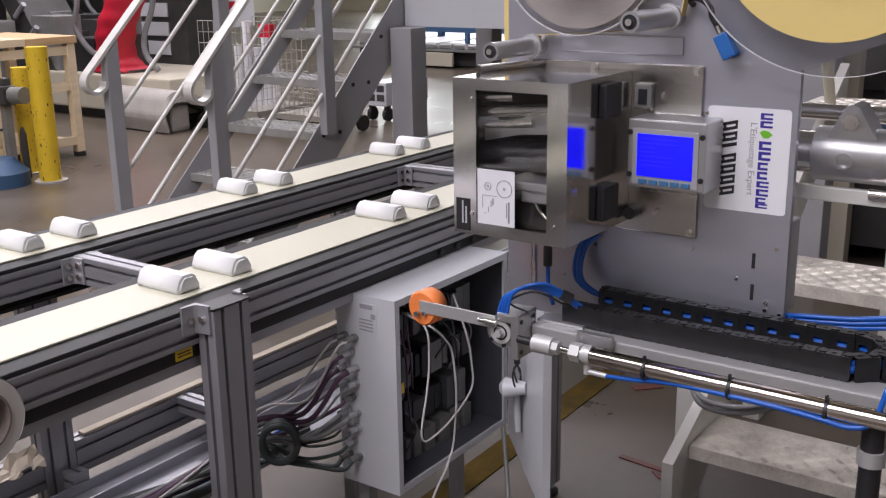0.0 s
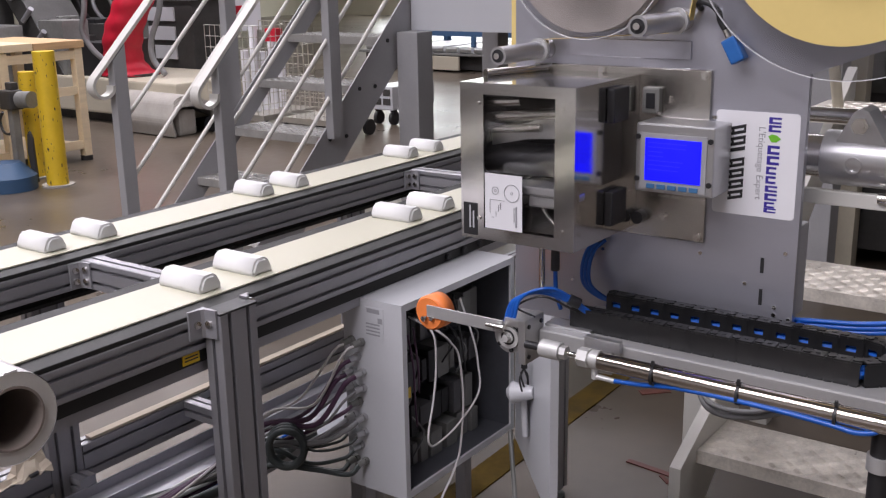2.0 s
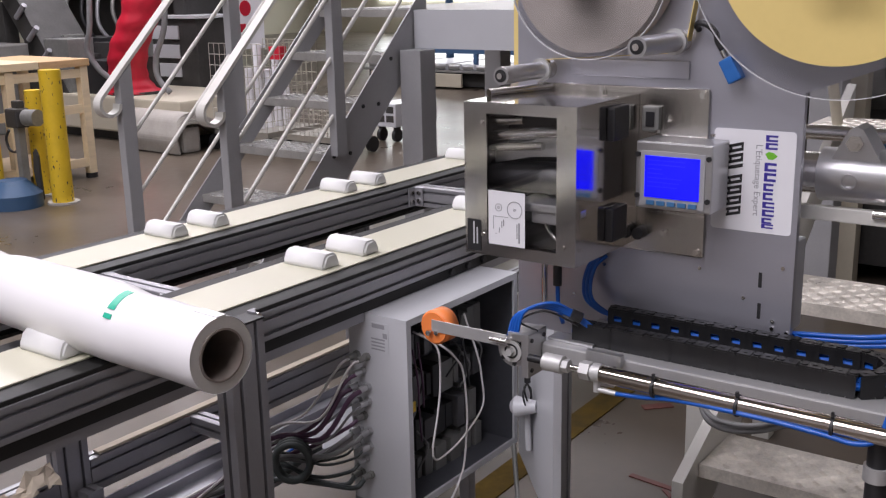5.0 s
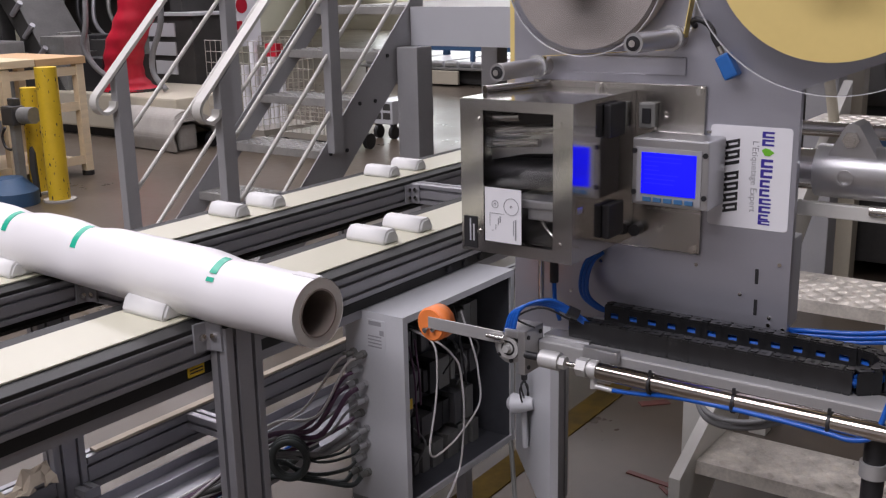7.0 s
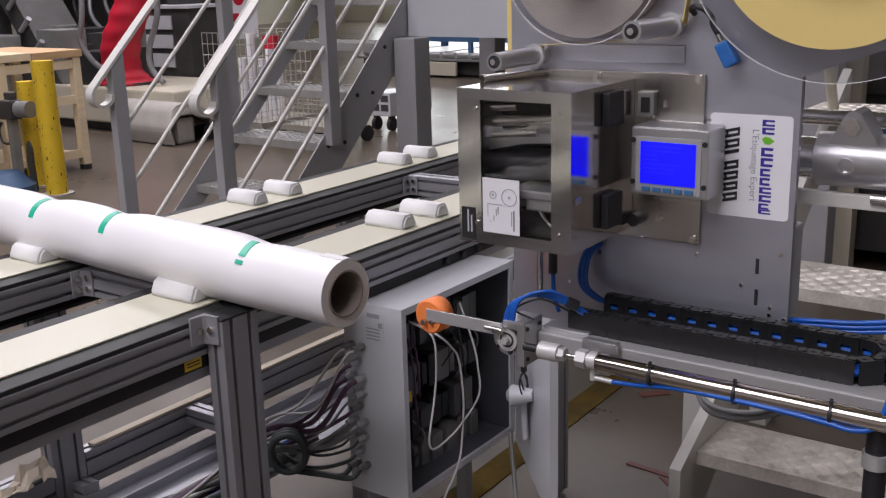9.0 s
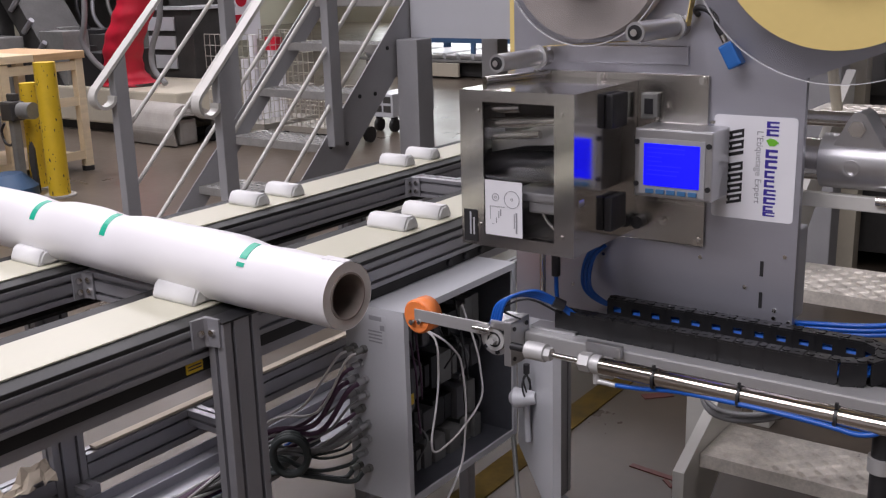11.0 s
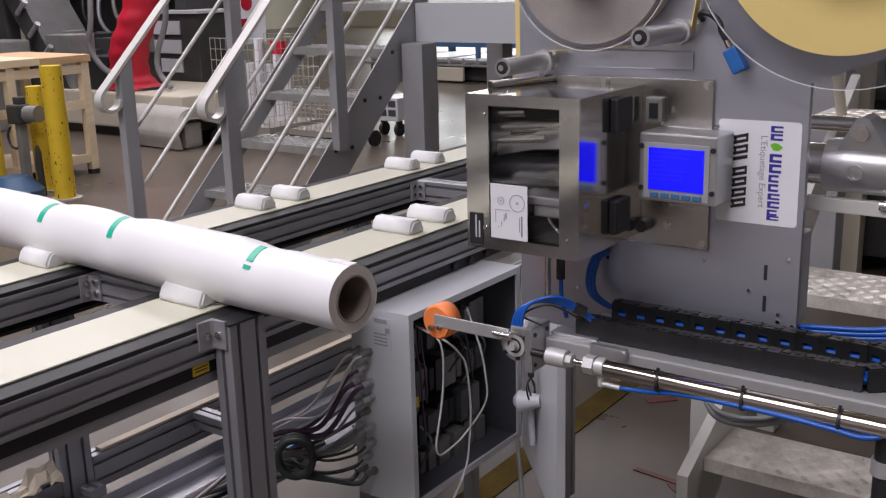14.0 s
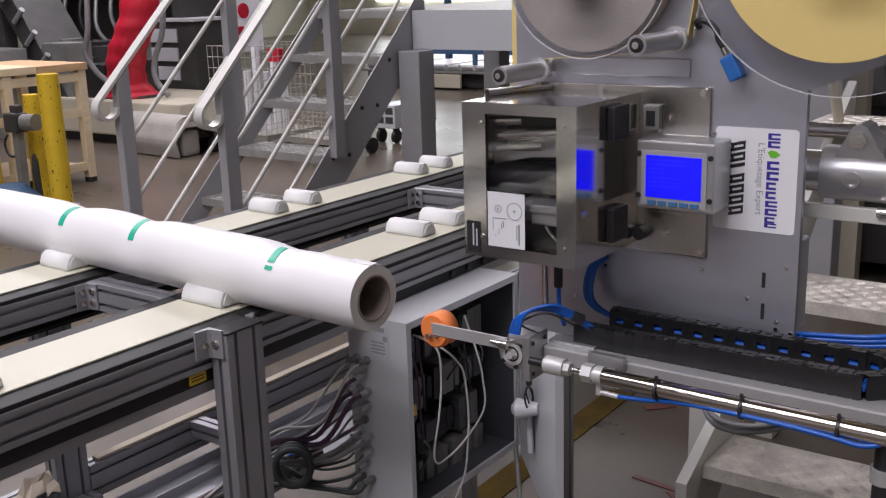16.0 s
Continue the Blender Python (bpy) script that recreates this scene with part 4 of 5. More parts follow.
    part("thin_lead", bm, "black", pu)
    bm = B()
    cyl(bm, (XA + 0.033, HEAD_Y - 0.051, ZA + 0.050), (XA + 0.042, HEAD_Y - 0.064, ZA + 0.042), 0.0085, 14)
    part("cable_tie", bm, "black", pu)
    # piston rod and clevis
    bm = B()
    cyl(bm, (1.262, HEAD_Y - 0.006, ROD_Z), (1.262, HEAD_Y - 0.033, ROD_Z), 0.006, 16)
    part("stud", bm, "black", pu)
    bm = B()
    cyl(bm, (1.262, HEAD_Y - 0.033, ROD_Z), (1.262, HEAD_Y - 0.0345, ROD_Z), 0.0122, 28, 0.0138)
    cyl(bm, (1.262, HEAD_Y - 0.0345, ROD_Z), (1.262, HEAD_Y - 0.066, ROD_Z), 0.0138, 28)
    part("clevis", bm, "satin", pu, "bright steel clevis")
    bm = B()
    cyl(bm, (1.262, HEAD_Y - 0.066, ROD_Z), (1.262, HEAD_Y - 0.076, ROD_Z), 0.0105, 6)
    part("lock_nut", bm, "satin", pu)
    bm = B()
    cyl(bm, (1.262, HEAD_Y - 0.076, ROD_Z), (1.262, 0.33, ROD_Z), 0.0036, 14)
    part("piston_rod", bm, "chrome", pu)
    return pu


def build_cylinder():
    cy = thing("pneumatic_cylinder", (1.262, 0.45, ROD_Z), "round polished steel air cylinder with black ties and a blue hose", "air cylinder")
    bm = B()
    cyl(bm, (1.262, 0.636, ROD_Z - 0.001), (1.262, -0.35, ROD_Z - 0.002), 0.0128, 40)
    part("barrel", bm, "barrel", cy)
    bm = B()
    cyl(bm, (1.262, 0.668, ROD_Z), (1.262, 0.652, ROD_Z), 0.0145, 6)
    cyl(bm, (1.262, 0.652, ROD_Z), (1.262, 0.648, ROD_Z), 0.0100, 28)
    cyl(bm, (1.262, 0.648, ROD_Z), (1.262, 0.6355, ROD_Z), 0.0140, 28)
    part("end_cap", bm, "satin", cy)
    bm = B()
    cyl(bm, (1.262, 0.643, 0.986), (1.262, 0.643, 0.966), 0.0050, 12)
    cyl(bm, (1.262, 0.646, 0.970), (1.262, 0.612, 0.969), 0.004, 12)
    part("elbow_fitting", bm, "satin", cy)
    bm = B()
    tube(bm, [(1.262, 0.614, 0.969), (1.262, 0.57, 0.973), (1.257, 0.52, 0.982), (1.252, 0.45, 0.986), (1.250, 0.37, 0.986), (1.250, 0.31, 0.983), (1.252, 0.275, 0.980), (1.258, 0.250, 0.991), (1.268, 0.238, 1.035)], 0.0036, 10)
    part("air_hose", bm, "blue", cy, "blue air hose")
    for y in (0.5535, 0.4325, 0.3075):
        bm = B()
        cyl(bm, (1.2615, y, ROD_Z - 0.003), (1.2615, y - 0.004, ROD_Z - 0.003), 0.0154, 28, inner=0.0129)
        box(bm, 1.253, 1.257, y - 0.004, y, ROD_Z + 0.012, ROD_Z + 0.019)
        part("cable_tie", bm, "black", cy, "black cable tie")
    # fixed guide under the beam
    gb = thing("guide_block", (1.32, 0.62, 0.95), "flat grey metal guide shoe fixed to the machine", "guide")
    bm = B()
    box(bm, 1.288, 1.2985, 0.618, 0.675, 0.999, 1.0165, 0.001)
    box(bm, 1.288, 1.2985, 0.630, 0.660, 0.9645, 0.999, 0.001)
    box(bm, 1.2985, 1.3725, 0.630, 0.660, 0.9645, 0.9715, 0.001)
    box(bm, 1.362, 1.3725, 0.630, 0.660, 0.9715, 0.985, 0.001)
    part("shoe", bm, "castalu", gb)
    bm = B()
    extrusion(bm, "y", -0.35, 0.655, 1.372, 1.417, 0.955, 0.999, 1, 1)
    part("fixed_rail", bm, "alu", gb)
    bm = B()
    box(bm, 1.417, 1.53, -0.20, -0.12, 0.958, 0.997)
    part("rail_arm", bm, "alu", gb)
    # pole at the near end
    po = thing("support_pole", (1.280, 0.252, 0), "black upright pole with a pale collar under the air cylinder", "pole")
    bm = B()
    cyl(bm, (1.280, 0.252, 0.015), (1.280, 0.252, 0.986), 0.014, 20)
    part("pole", bm, "black", po)
    bm = B()
    cyl(bm, (1.280, 0.252, 0.925), (1.280, 0.252, 0.945), 0.0175, 24)
    part("collar", bm, "alu_light", po, "pale metal collar")
    bm = B()
    box(bm, 1.23, 1.33, 0.202, 0.302, 0.0, 0.015, 0.003)
    part("base_plate", bm, "black", po)


# ---- drag chain ----
CH_R, CH_P, CH_Z = 0.046, 0.0323, 1.0255
CH_XB, CH_XF = 1.428, 1.336
CH_TOP = 0.7037
CH_LINKS = 29


def chain_place(k, s):
    """Pose of link k when the slide has moved s: along the back run, round the bend, back along the front run."""
    u = (k + 0.5) * CH_P
    bend = CH_END + s / 2
    run = CH_TOP - bend
    arc = math.pi * CH_R
    cx = (CH_XB + CH_XF) / 2
    if u < run:
        return pose(CH_XB, CH_TOP - u, CH_Z, 0, 0, 0)
    if u < run + arc:
        a = (u - run) / CH_R
        return pose(cx + CH_R * math.cos(a), bend - CH_R * math.sin(a), CH_Z, 0, 0, -math.degrees(a))
    return pose(CH_XF, bend + (u - run - arc), CH_Z, 0, 0, -180)


CH_END = 0.315


def build_chain():
    ch = thing("drag_chain", (0, 0, 0), "black plastic energy chain carrying blue hoses", "cable chain")
    bm = B()
    h, w, t = 0.0170, 0.0105, CH_P
    for sg in (1, -1):
        za_, zb_ = sorted((sg * h, sg * (h - 0.003)))
        # broad half, stepped tongue and hinge boss of each side plate
        box(bm, -w, w, -t * 0.47, t * 0.12, za_, zb_, 0.0006)
        box(bm, -w * 0.72, w * 0.72, t * 0.12, t * 0.55, za_ - 0.0012 * sg, zb_ - 0.0012 * sg, 0.0006)
        box(bm, -w, -w * 0.80, t * 0.17, t * 0.47, za_, zb_)
        box(bm, w * 0.80, w, t * 0.17, t * 0.47, za_, zb_)
        cyl(bm, (0, t * 0.36, sg * (h - 0.002)), (0, t * 0.36, sg * (h + 0.0008)), 0.0062, 12)
        cyl(bm, (0, -t * 0.20, sg * h), (0, -t * 0.20, sg * (h + 0.0009)), 0.0035, 8)
    g = h - 0.003
    box(bm, w - 0.002, w, -t * 0.53, t * 0.53, -g, g)
    box(bm, -w, -w + 0.002, t * 0.21, t * 0.53, -g, g)
    box(bm, -w, -w + 0.002, -t * 0.53, -t * 0.21, -g, g)
    box(bm, -w, -w + 0.002, -t * 0.21, t * 0.21, 0.0045, g)
    box(bm, -w, -w + 0.002, -t * 0.21, t * 0.21, -g, -0.0045)
    link = mesh_of(bm, "chain_top", "link")
    bm = B()
    for x, z in ((-0.003, 0.005), (-0.003, -0.005), (0.003, 0.0)):
        cyl(bm, (x, -t * 0.6, z), (x, t * 0.6, z), 0.0045, 8)
    hose = mesh_of(bm, "blue", "hose_piece")
    links = []
    for k in range(CH_LINKS):
        ob = new("link", link)
        ob.parent = ch
        ob.matrix_basis = chain_place(k, 0)
        hs = new("hose_piece", hose)
        hs.parent = ob
        links.append(ob)
    bm = B()
    box(bm, 1.40, 1.455, 0.66, 0.74, 0.9995, 1.0065, 0.001)
    part("anchor", bm, "castalu", ch)
    return links


# ---- electric cabinet ----


def build_cabinet():
    x0, x1, y0, y1, z0, z1 = 1.652, 2.108, 1.30, 1.465, 0.388, 0.847
    cab = thing("electric_cabinet", (1.9, 1.4, 0), "open pale grey electric cabinet with dark wiring inside", "cabinet")
    bm = B()
    t = 0.004
    for nm, b in (("side_panel", (x0, x0 + t, z0, z1)), ("side_panel", (x1 - t, x1, z0, z1)), ("top_panel", (x0 + t, x1 - t, z1 - t, z1)), ("bottom_panel", (x0 + t, x1 - t, z0, z0 + t))):
        bm = B()
        box(bm, b[0], b[1], y0, y1, b[2], b[3])
        part(nm, bm, "cabinet", cab)
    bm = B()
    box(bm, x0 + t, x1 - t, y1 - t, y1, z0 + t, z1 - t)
    part("back_plate", bm, "cab_in", cab, "back plate, darkened like the shaded inside")
    # dark sheets added over the pale inner walls to imitate the shade there
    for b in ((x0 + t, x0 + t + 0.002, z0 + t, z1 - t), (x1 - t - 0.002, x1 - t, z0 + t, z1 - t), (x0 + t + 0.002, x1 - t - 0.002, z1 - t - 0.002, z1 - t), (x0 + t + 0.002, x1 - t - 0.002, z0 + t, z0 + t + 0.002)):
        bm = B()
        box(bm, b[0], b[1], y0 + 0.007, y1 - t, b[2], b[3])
        part("shade_lining", bm, "cab_in", cab, "dark lining that stands in for shade on the inner walls")
    bm = B()
    f = 0.016
    for b in ((x0 + t, x0 + f, z0 + t, z1 - t), (x1 - f, x1 - t, z0 + t, z1 - t), (x0 + f, x1 - f, z1 - f, z1 - t), (x0 + f, x1 - f, z0 + t, z0 + f)):
        box(bm, b[0], b[1], y0 - 0.0, y0 + 0.006, b[2], b[3])
    part("rim", bm, "cabinet", cab)
    rng = random.Random(5)
    for row, z in enumerate((0.73, 0.62, 0.51, 0.42)):
        bm = B()
        box(bm, x0 + 0.03, x1 - 0.03, y1 - 0.03, y1 - 0.02, z - 0.012, z + 0.012)
        part("mounting_rail", bm, "mid", cab)
        x = x0 + 0.035
        while x < x1 - 0.07:
            w, h = rng.choice((0.018, 0.03, 0.045)), rng.uniform(0.05, 0.085)
            bm = B()
            box(bm, x, x + w, y1 - 0.075 - rng.random() * 0.02, y1 - 0.022, z - h / 2, z + h / 2, 0.002)
            part("relay", bm, rng.choice(("device", "device", "mid", "black")), cab)
            x += w + rng.uniform(0.002, 0.02)
    bm = B()
    box(bm, x0 + 0.03, x0 + 0.052, y0 + 0.02, y0 + 0.021, 0.615, 0.640)
    part("warning_label", bm, "yellow", cab, "yellow warning triangle label")
    # wiring loops
    for pts, ma in (([(1.715, 1.33, 0.80), (1.7196, 1.27, 0.775), (1.7316, 1.27, 0.697), (1.7205, 1.27, 0.6206), (1.698, 1.27, 0.540), (1.708, 1.27, 0.508), (1.749, 1.27, 0.506), (1.8175, 1.27, 0.5217), (1.900, 1.27, 0.5692), (1.905, 1.275, 0.640), (1.8958, 1.28, 0.6988), (1.885, 1.31, 0.80)], "cable_white"), ([(1.735, 1.33, 0.79), (1.7466, 1.27, 0.7654), (1.795, 1.27, 0.722), (1.8212, 1.27, 0.6811), (1.8349, 1.27, 0.5789), (1.828, 1.27, 0.50), (1.8156, 1.27, 0.4435), (1.780, 1.265, 0.408), (1.7504, 1.26, 0.3924), (1.7107, 1.25, 0.375), (1.66, 1.24, 0.33)], "cable_white"), ([(1.71, 1.33, 0.76), (1.715, 1.32, 0.68), (1.73, 1.33, 0.60), (1.75, 1.34, 0.52)], "cable_purple"), ([(1.73, 1.33, 0.77), (1.745, 1.33, 0.67), (1.76, 1.34, 0.6)], "cable_purple"), ([(1.90, 1.34, 0.80), (1.90, 1.32, 0.70), (1.92, 1.32, 0.6)], "black")):
        bm = B()
        tube(bm, pts, 0.0025, 8)
        part("wire", bm, ma, cab)
    for k in range(9):
        x, z = x0 + 0.03 + rng.random() * 0.36, rng.uniform(0.5, 0.8)
        bm = B()
        tube(bm, [(x, y1 - 0.08, z), (x + rng.uniform(-0.03, 0.03), y1 - 0.11, z - 0.04), (x + rng.uniform(-0.05, 0.05), y1 - 0.09, z - 0.10)], 0.0025, 6)
        part("wire", bm, rng.choice(("black", "cable_purple", "cable_grey")), cab)
    # door, standing open
    a, b = Vector((x1, y0 - 0.003, 0)), Vector((1.80, 1.02, 0))
    d = (b - a).normalized()
    q = Vector((-d.y, d.x, 0)) * 0.018
    bm = B()
    prism(bm, [(p.x, p.y) for p in (a, b, b + q, a + q)], "z", 0.36, 0.845, 0.002)
    dr = part("door", bm, "cabinet", cab, "open pale grey cabinet door")
    bm = B()
    cyl(bm, (1.935, 1.14, 0.585), (1.925, 1.19, 0.578), 0.014, 20, 0.026)
    cyl(bm, (1.925, 1.19, 0.578), (1.922, 1.203, 0.576), 0.026, 20, 0.012)
    cyl(bm, (1.945, 1.175, 0.575), (1.955, 1.175, 0.46), 0.008, 12)
    part("fan_funnel", bm, "cabinet", dr, "grey plastic cable funnel")
    bm = B()
    cyl(bm, (x1 - 0.02, y0 + 0.0, 0.39), (1.93, 1.18, 0.20), 0.006, 10)
    part("door_stay", bm, "mid", dr, "grey door stay rod")
    bm = B()
    tube(bm, [(1.9247, 1.1600, 0.6453), (1.9049, 1.1600, 0.6242), (1.9201, 1.1600, 0.5852), (1.9428, 1.1600, 0.5997), (1.9299, 1.1600, 0.6338), (1.9222, 1.1600, 0.6462)], 0.0022, 8)
    tube(bm, [(1.9273, 1.1600, 0.6445), (1.9098, 1.1600, 0.6337), (1.9327, 1.1600, 0.5863), (1.9401, 1.1600, 0.6204), (1.9197, 1.1600, 0.6442)], 0.0022, 8)
    part("lead_loop", bm, "black", dr, "thin black lead tied in a loop")
    bm = B()
    cyl(bm, (1.9247, 1.1600, 0.6453), (1.9246, 1.1600, 0.6676), 0.0075, 12)
    part("plug", bm, "black", dr)
    # label on the side
    bm = B()
    box(bm, x0 - 0.0012, x0 - 0.0002, 1.35, 1.40, 0.755, 0.83)
    lb = part("side_label", bm, "cabinet", cab, "grey printed data label")
    bm = B()
    box(bm, x0 - 0.0018, x0 - 0.0012, 1.36, 1.395, 0.817, 0.827)
    box(bm, x0 - 0.0018, x0 - 0.0012, 1.353, 1.365, 0.796, 0.808)
    for k in range(4):
        box(bm, x0 - 0.0018, x0 - 0.0012, 1.36, 1.398, 0.790 - 0.008 * k, 0.7935 - 0.008 * k)
    part("print", bm, "grey_ink", lb)
    # glands and cables on the side
    rng = random.Random(9)
    for k in range(9):
        z = 0.745 - 0.036 * k
        for y in ((1.425,) if k % 3 == 1 else (1.412, 1.440)):
            bm = B()
            cyl(bm, (x0, y, z), (x0 - 0.010, y, z), 0.0095, 6)
            cyl(bm, (x0 - 0.010, y, z), (x0 - 0.030, y + 0.004, z - 0.001), 0.0075, 14)
            g = part("cable_gland", bm, "castalu" if k % 4 else "mid", cab)
            bm = B()
            ma = ("cable_white", "cable_purple", "cable_purple", "cable_grey", "cable_purple", "cable_grey", "cable_dk", "cable_dk", "cable_dk")[k]
            e = 1.80 + 0.011 * k
            tube(bm, [(x0 - 0.028, y, z - 0.002), (x0 - 0.05, y + 0.015, z - 0.018), (x0 - 0.075, y + 0.07 + 0.03 * rng.random(), z * 0.55 + 0.20 - 0.02 * rng.random()), (x0 - 0.10, 1.62 + 0.02 * rng.random(), 0.515 - 0.012 * k + 0.05 * rng.random()), (x0 - 0.17, 1.74 + 0.02 * rng.random(), 0.42 - 0.004 * k), (x0 - 0.34, e - 0.01, 0.35), (x0 - 0.55, e, 0.335 + rng.random() * 0.02), (x0 - 1.0, e + 0.01, 0.328), (x0 - 1.6, e, 0.328)], 0.0032 + 0.0014 * (k % 3), 8)
            part("cable", bm, ma, g)
    # stand
    for x in (x0 + 0.03, x1 - 0.06):
        bm = B()
        box(bm, x, x + 0.03, y1 - 0.05, y1 - 0.02, 0.0, z0)
        part("stand_leg", bm, "alu", cab)
    # coils of flex lying in the tray
    for k, (ma, r, y, z) in enumerate((("blue", 0.005, 1.82, 0.314), ("cable_dk", 0.014, 1.80, 0.320), ("cable_red", 0.005, 1.845, 0.312), ("tan", 0.006, 1.87, 0.312), ("cable_white", 0.004, 1.86, 0.322), ("satin", 0.006, 1.885, 0.312), ("satin", 0.006, 1.815, 0.334), ("blue", 0.004, 1.85, 0.331), ("cable_purple", 0.005, 1.835, 0.322))):
        bm = B()
        pts = [(-0.5 + 0.3 * i, y + 0.02 * math.sin(2.3 * i + k), z + 0.004 * (i % 2)) for i in range(9)]
        tube(bm, pts, r, 8)
        single("tray_cable", bm, ma, "loose cable lying in the grey tray", "cable", "cables in the tray")
    bm = B()
    for k in range(3):
        pts = [(1.535 + 0.008 * k + 0.040 * 0.58 * math.cos(a), 1.55 + 0.006 * k - 0.040 * 0.82 * math.cos(a), 0.495 + (0.045 + 0.002 * k) * math.sin(a)) for a in [0.5 * i for i in range(14)]]
        tube(bm, pts, 0.008, 8, 3)
    single("hose_coil", bm, "cable_dk", "dark green coiled corrugated hose beside the cabinet", "hose")


# ---- staircases ----


def build_stairs():
    st = thing("platform_stairs", (3.6, 3.9, 0), "grey steel industrial stairs with pale tube handrails", "stairs")
    rise, going, yl, yr = 0.2335, 0.25, 4.25, 3.58
    xk = lambda k: 3.68 + going * (k - 2)
    for k in range(1, 7):
        x, z = xk(k), rise * k
        bm = B()
        box(bm, x, x + 0.25, yr, yl, z - 0.004, z)
        box(bm, x, x + 0.003, yr, yl, z - 0.04, z - 0.004)
        box(bm, x + 0.247, x + 0.25, yr, yl, z - 0.04, z - 0.004)
        box(bm, x + 0.003, x + 0.02, yr, yl, z - 0.042, z - 0.039)
        tr = part("tread", bm, "grating", st, "punched metal stair tread")
        bm = B()
        for i in range(5):
            for j in range(11):
                cyl(bm, (x + 0.03 + 0.045 * i, yr + 0.05 + 0.057 * j, z), (x + 0.03 + 0.045 * i, yr + 0.05 + 0.057 * j, z + 0.004), 0.012, 8)
        tagged(part("grip_studs", bm, "alu_light", tr), kind="stuff")
    for y in (yr - 0.008, yl):
        bm = B()
        sl = rise / going
        a, b = xk(0.15), xk(6.6)
        lo, hi = (-0.30, 0.004) if y < yl else (-0.14, 0.04)
        f = lambda x: rise * (x - xk(0)) / going
        prism(bm, [(a, max(0.0, f(a) + lo)), (xk(0) - lo * going / rise, 0.0), (b, f(b) + lo), (b, f(b) + hi), (a, f(a) + hi)], "y", y, y + 0.008)
        sg = part("stringer", bm, "grey_paint", st, "grey steel plate stringer")
        for k in range(1, 7):
            for dx in (0.06, 0.19):
                bm = B()
                cyl(bm, (xk(k) + dx, y, rise * k - 0.02), (xk(k) + dx, y - 0.006, rise * k - 0.02), 0.011, 10)
                part("bolt", bm, "black", sg)
    # handrails
    for y in (yr - 0.03, yl + 0.03):
        x0_ = 3.10
        z0_ = 1.03
        sl = rise / going * 1.02
        bm = B()
        pts = [(x0_ + 0.115, 1.0), (x0_ + 0.105, 0.965), (x0_ + 0.055, 0.945), (x0_ + 0.015, 0.965), (x0_, 1.0), (x0_ + 0.012, 1.035)]
        pts = [(p[0], p[1]) for p in pts] + [(x0_ + 0.012 + d, 1.035 + d * sl) for d in (0.05, 0.4, 1.0, 1.6)]
        # flat bar rail, 50 by 12
        prev = None
        P = smooth_path([(p[0], 0, p[1]) for p in pts], 4)
        for i, p in enumerate(P):
            d = (P[min(i + 1, len(P) - 1)] - P[max(i - 1, 0)]).normalized()
            nrm = Vector((-d.z, 0, d.x))
            cur = [bm.verts.new((p.x + nrm.x * s, y + w, p.z + nrm.z * s)) for s, w in ((-0.008, -0.026), (-0.008, 0.026), (0.008, 0.026), (0.008, -0.026))]
            if prev:
                for k in range(4):
                    bm.faces.new((prev[k], prev[(k + 1) % 4], cur[(k + 1) % 4], cur[k]))
            else:
                bm.faces.new(cur)
            prev = cur
        bm.faces.new(prev[::-1])
        bmesh.ops.recalc_face_normals(bm, faces=bm.faces[:])
        part("handrail", bm, "rail_paint", st, "pale flat-bar handrail with a curled end")
        for xp in (x0_ + 0.12, x0_ + 0.87):
            bm = B()
            zt = 1.035 + (xp - x0_) * sl
            zb_ = max(0.0, rise * (xp - xk(0)) / going - 0.05)
            prism(bm, [(xp, zb_), (xp + 0.078, zb_), (xp + 0.078, zt + 0.045), (xp, zt - 0.028)], "y", y - 0.025, y + 0.025, 0.002)
            part("rail_post", bm, "grey_paint", st, "grey flat steel rail post")
        for off in (0.36, 0.667, 0.975 if y > 4 else 0.955):
            bm = B()
            a = Vector((x0_ + 0.15, y + 0.0, 1.035 + 0.13 * sl - off))
            cyl(bm, a, a + Vector((1.5, 0, 1.5 * sl)), 0.011, 12)
            part("mid_rail", bm, "rail_paint", st)
    # platform with beam and columns
    pf = thing("platform", (5.6, 3.9, 0), "raised grey steel platform on square columns", "platform")
    bm = B()
    box(bm, 4.70, 4.73, 1.2, 3.565, 1.19, 1.40)
    part("edge_beam", bm, "cabinet", pf, "pale grey steel edge beam")
    bm = B()
    box(bm, 4.74, 7.4, 1.2, 4.3, 1.36, 1.40)
    part("deck", bm, "grating", pf)
    for x, y in ((4.55, 3.555), (6.45, 4.25), (6.45, 1.4), (4.80, 1.4)):
        bm = B()
        box(bm, x, x + 0.14, y - 0.14, y, 0.01, 1.19 if x < 4.7 else 1.36, 0.006)
        c = part("column", bm, "grey_paint", pf, "square grey steel column")
        bm = B()
        box(bm, x - 0.05, x + 0.19, y - 0.19, y + 0.05, 0.0, 0.012)
        part("base_plate", bm, "grey_paint", c)


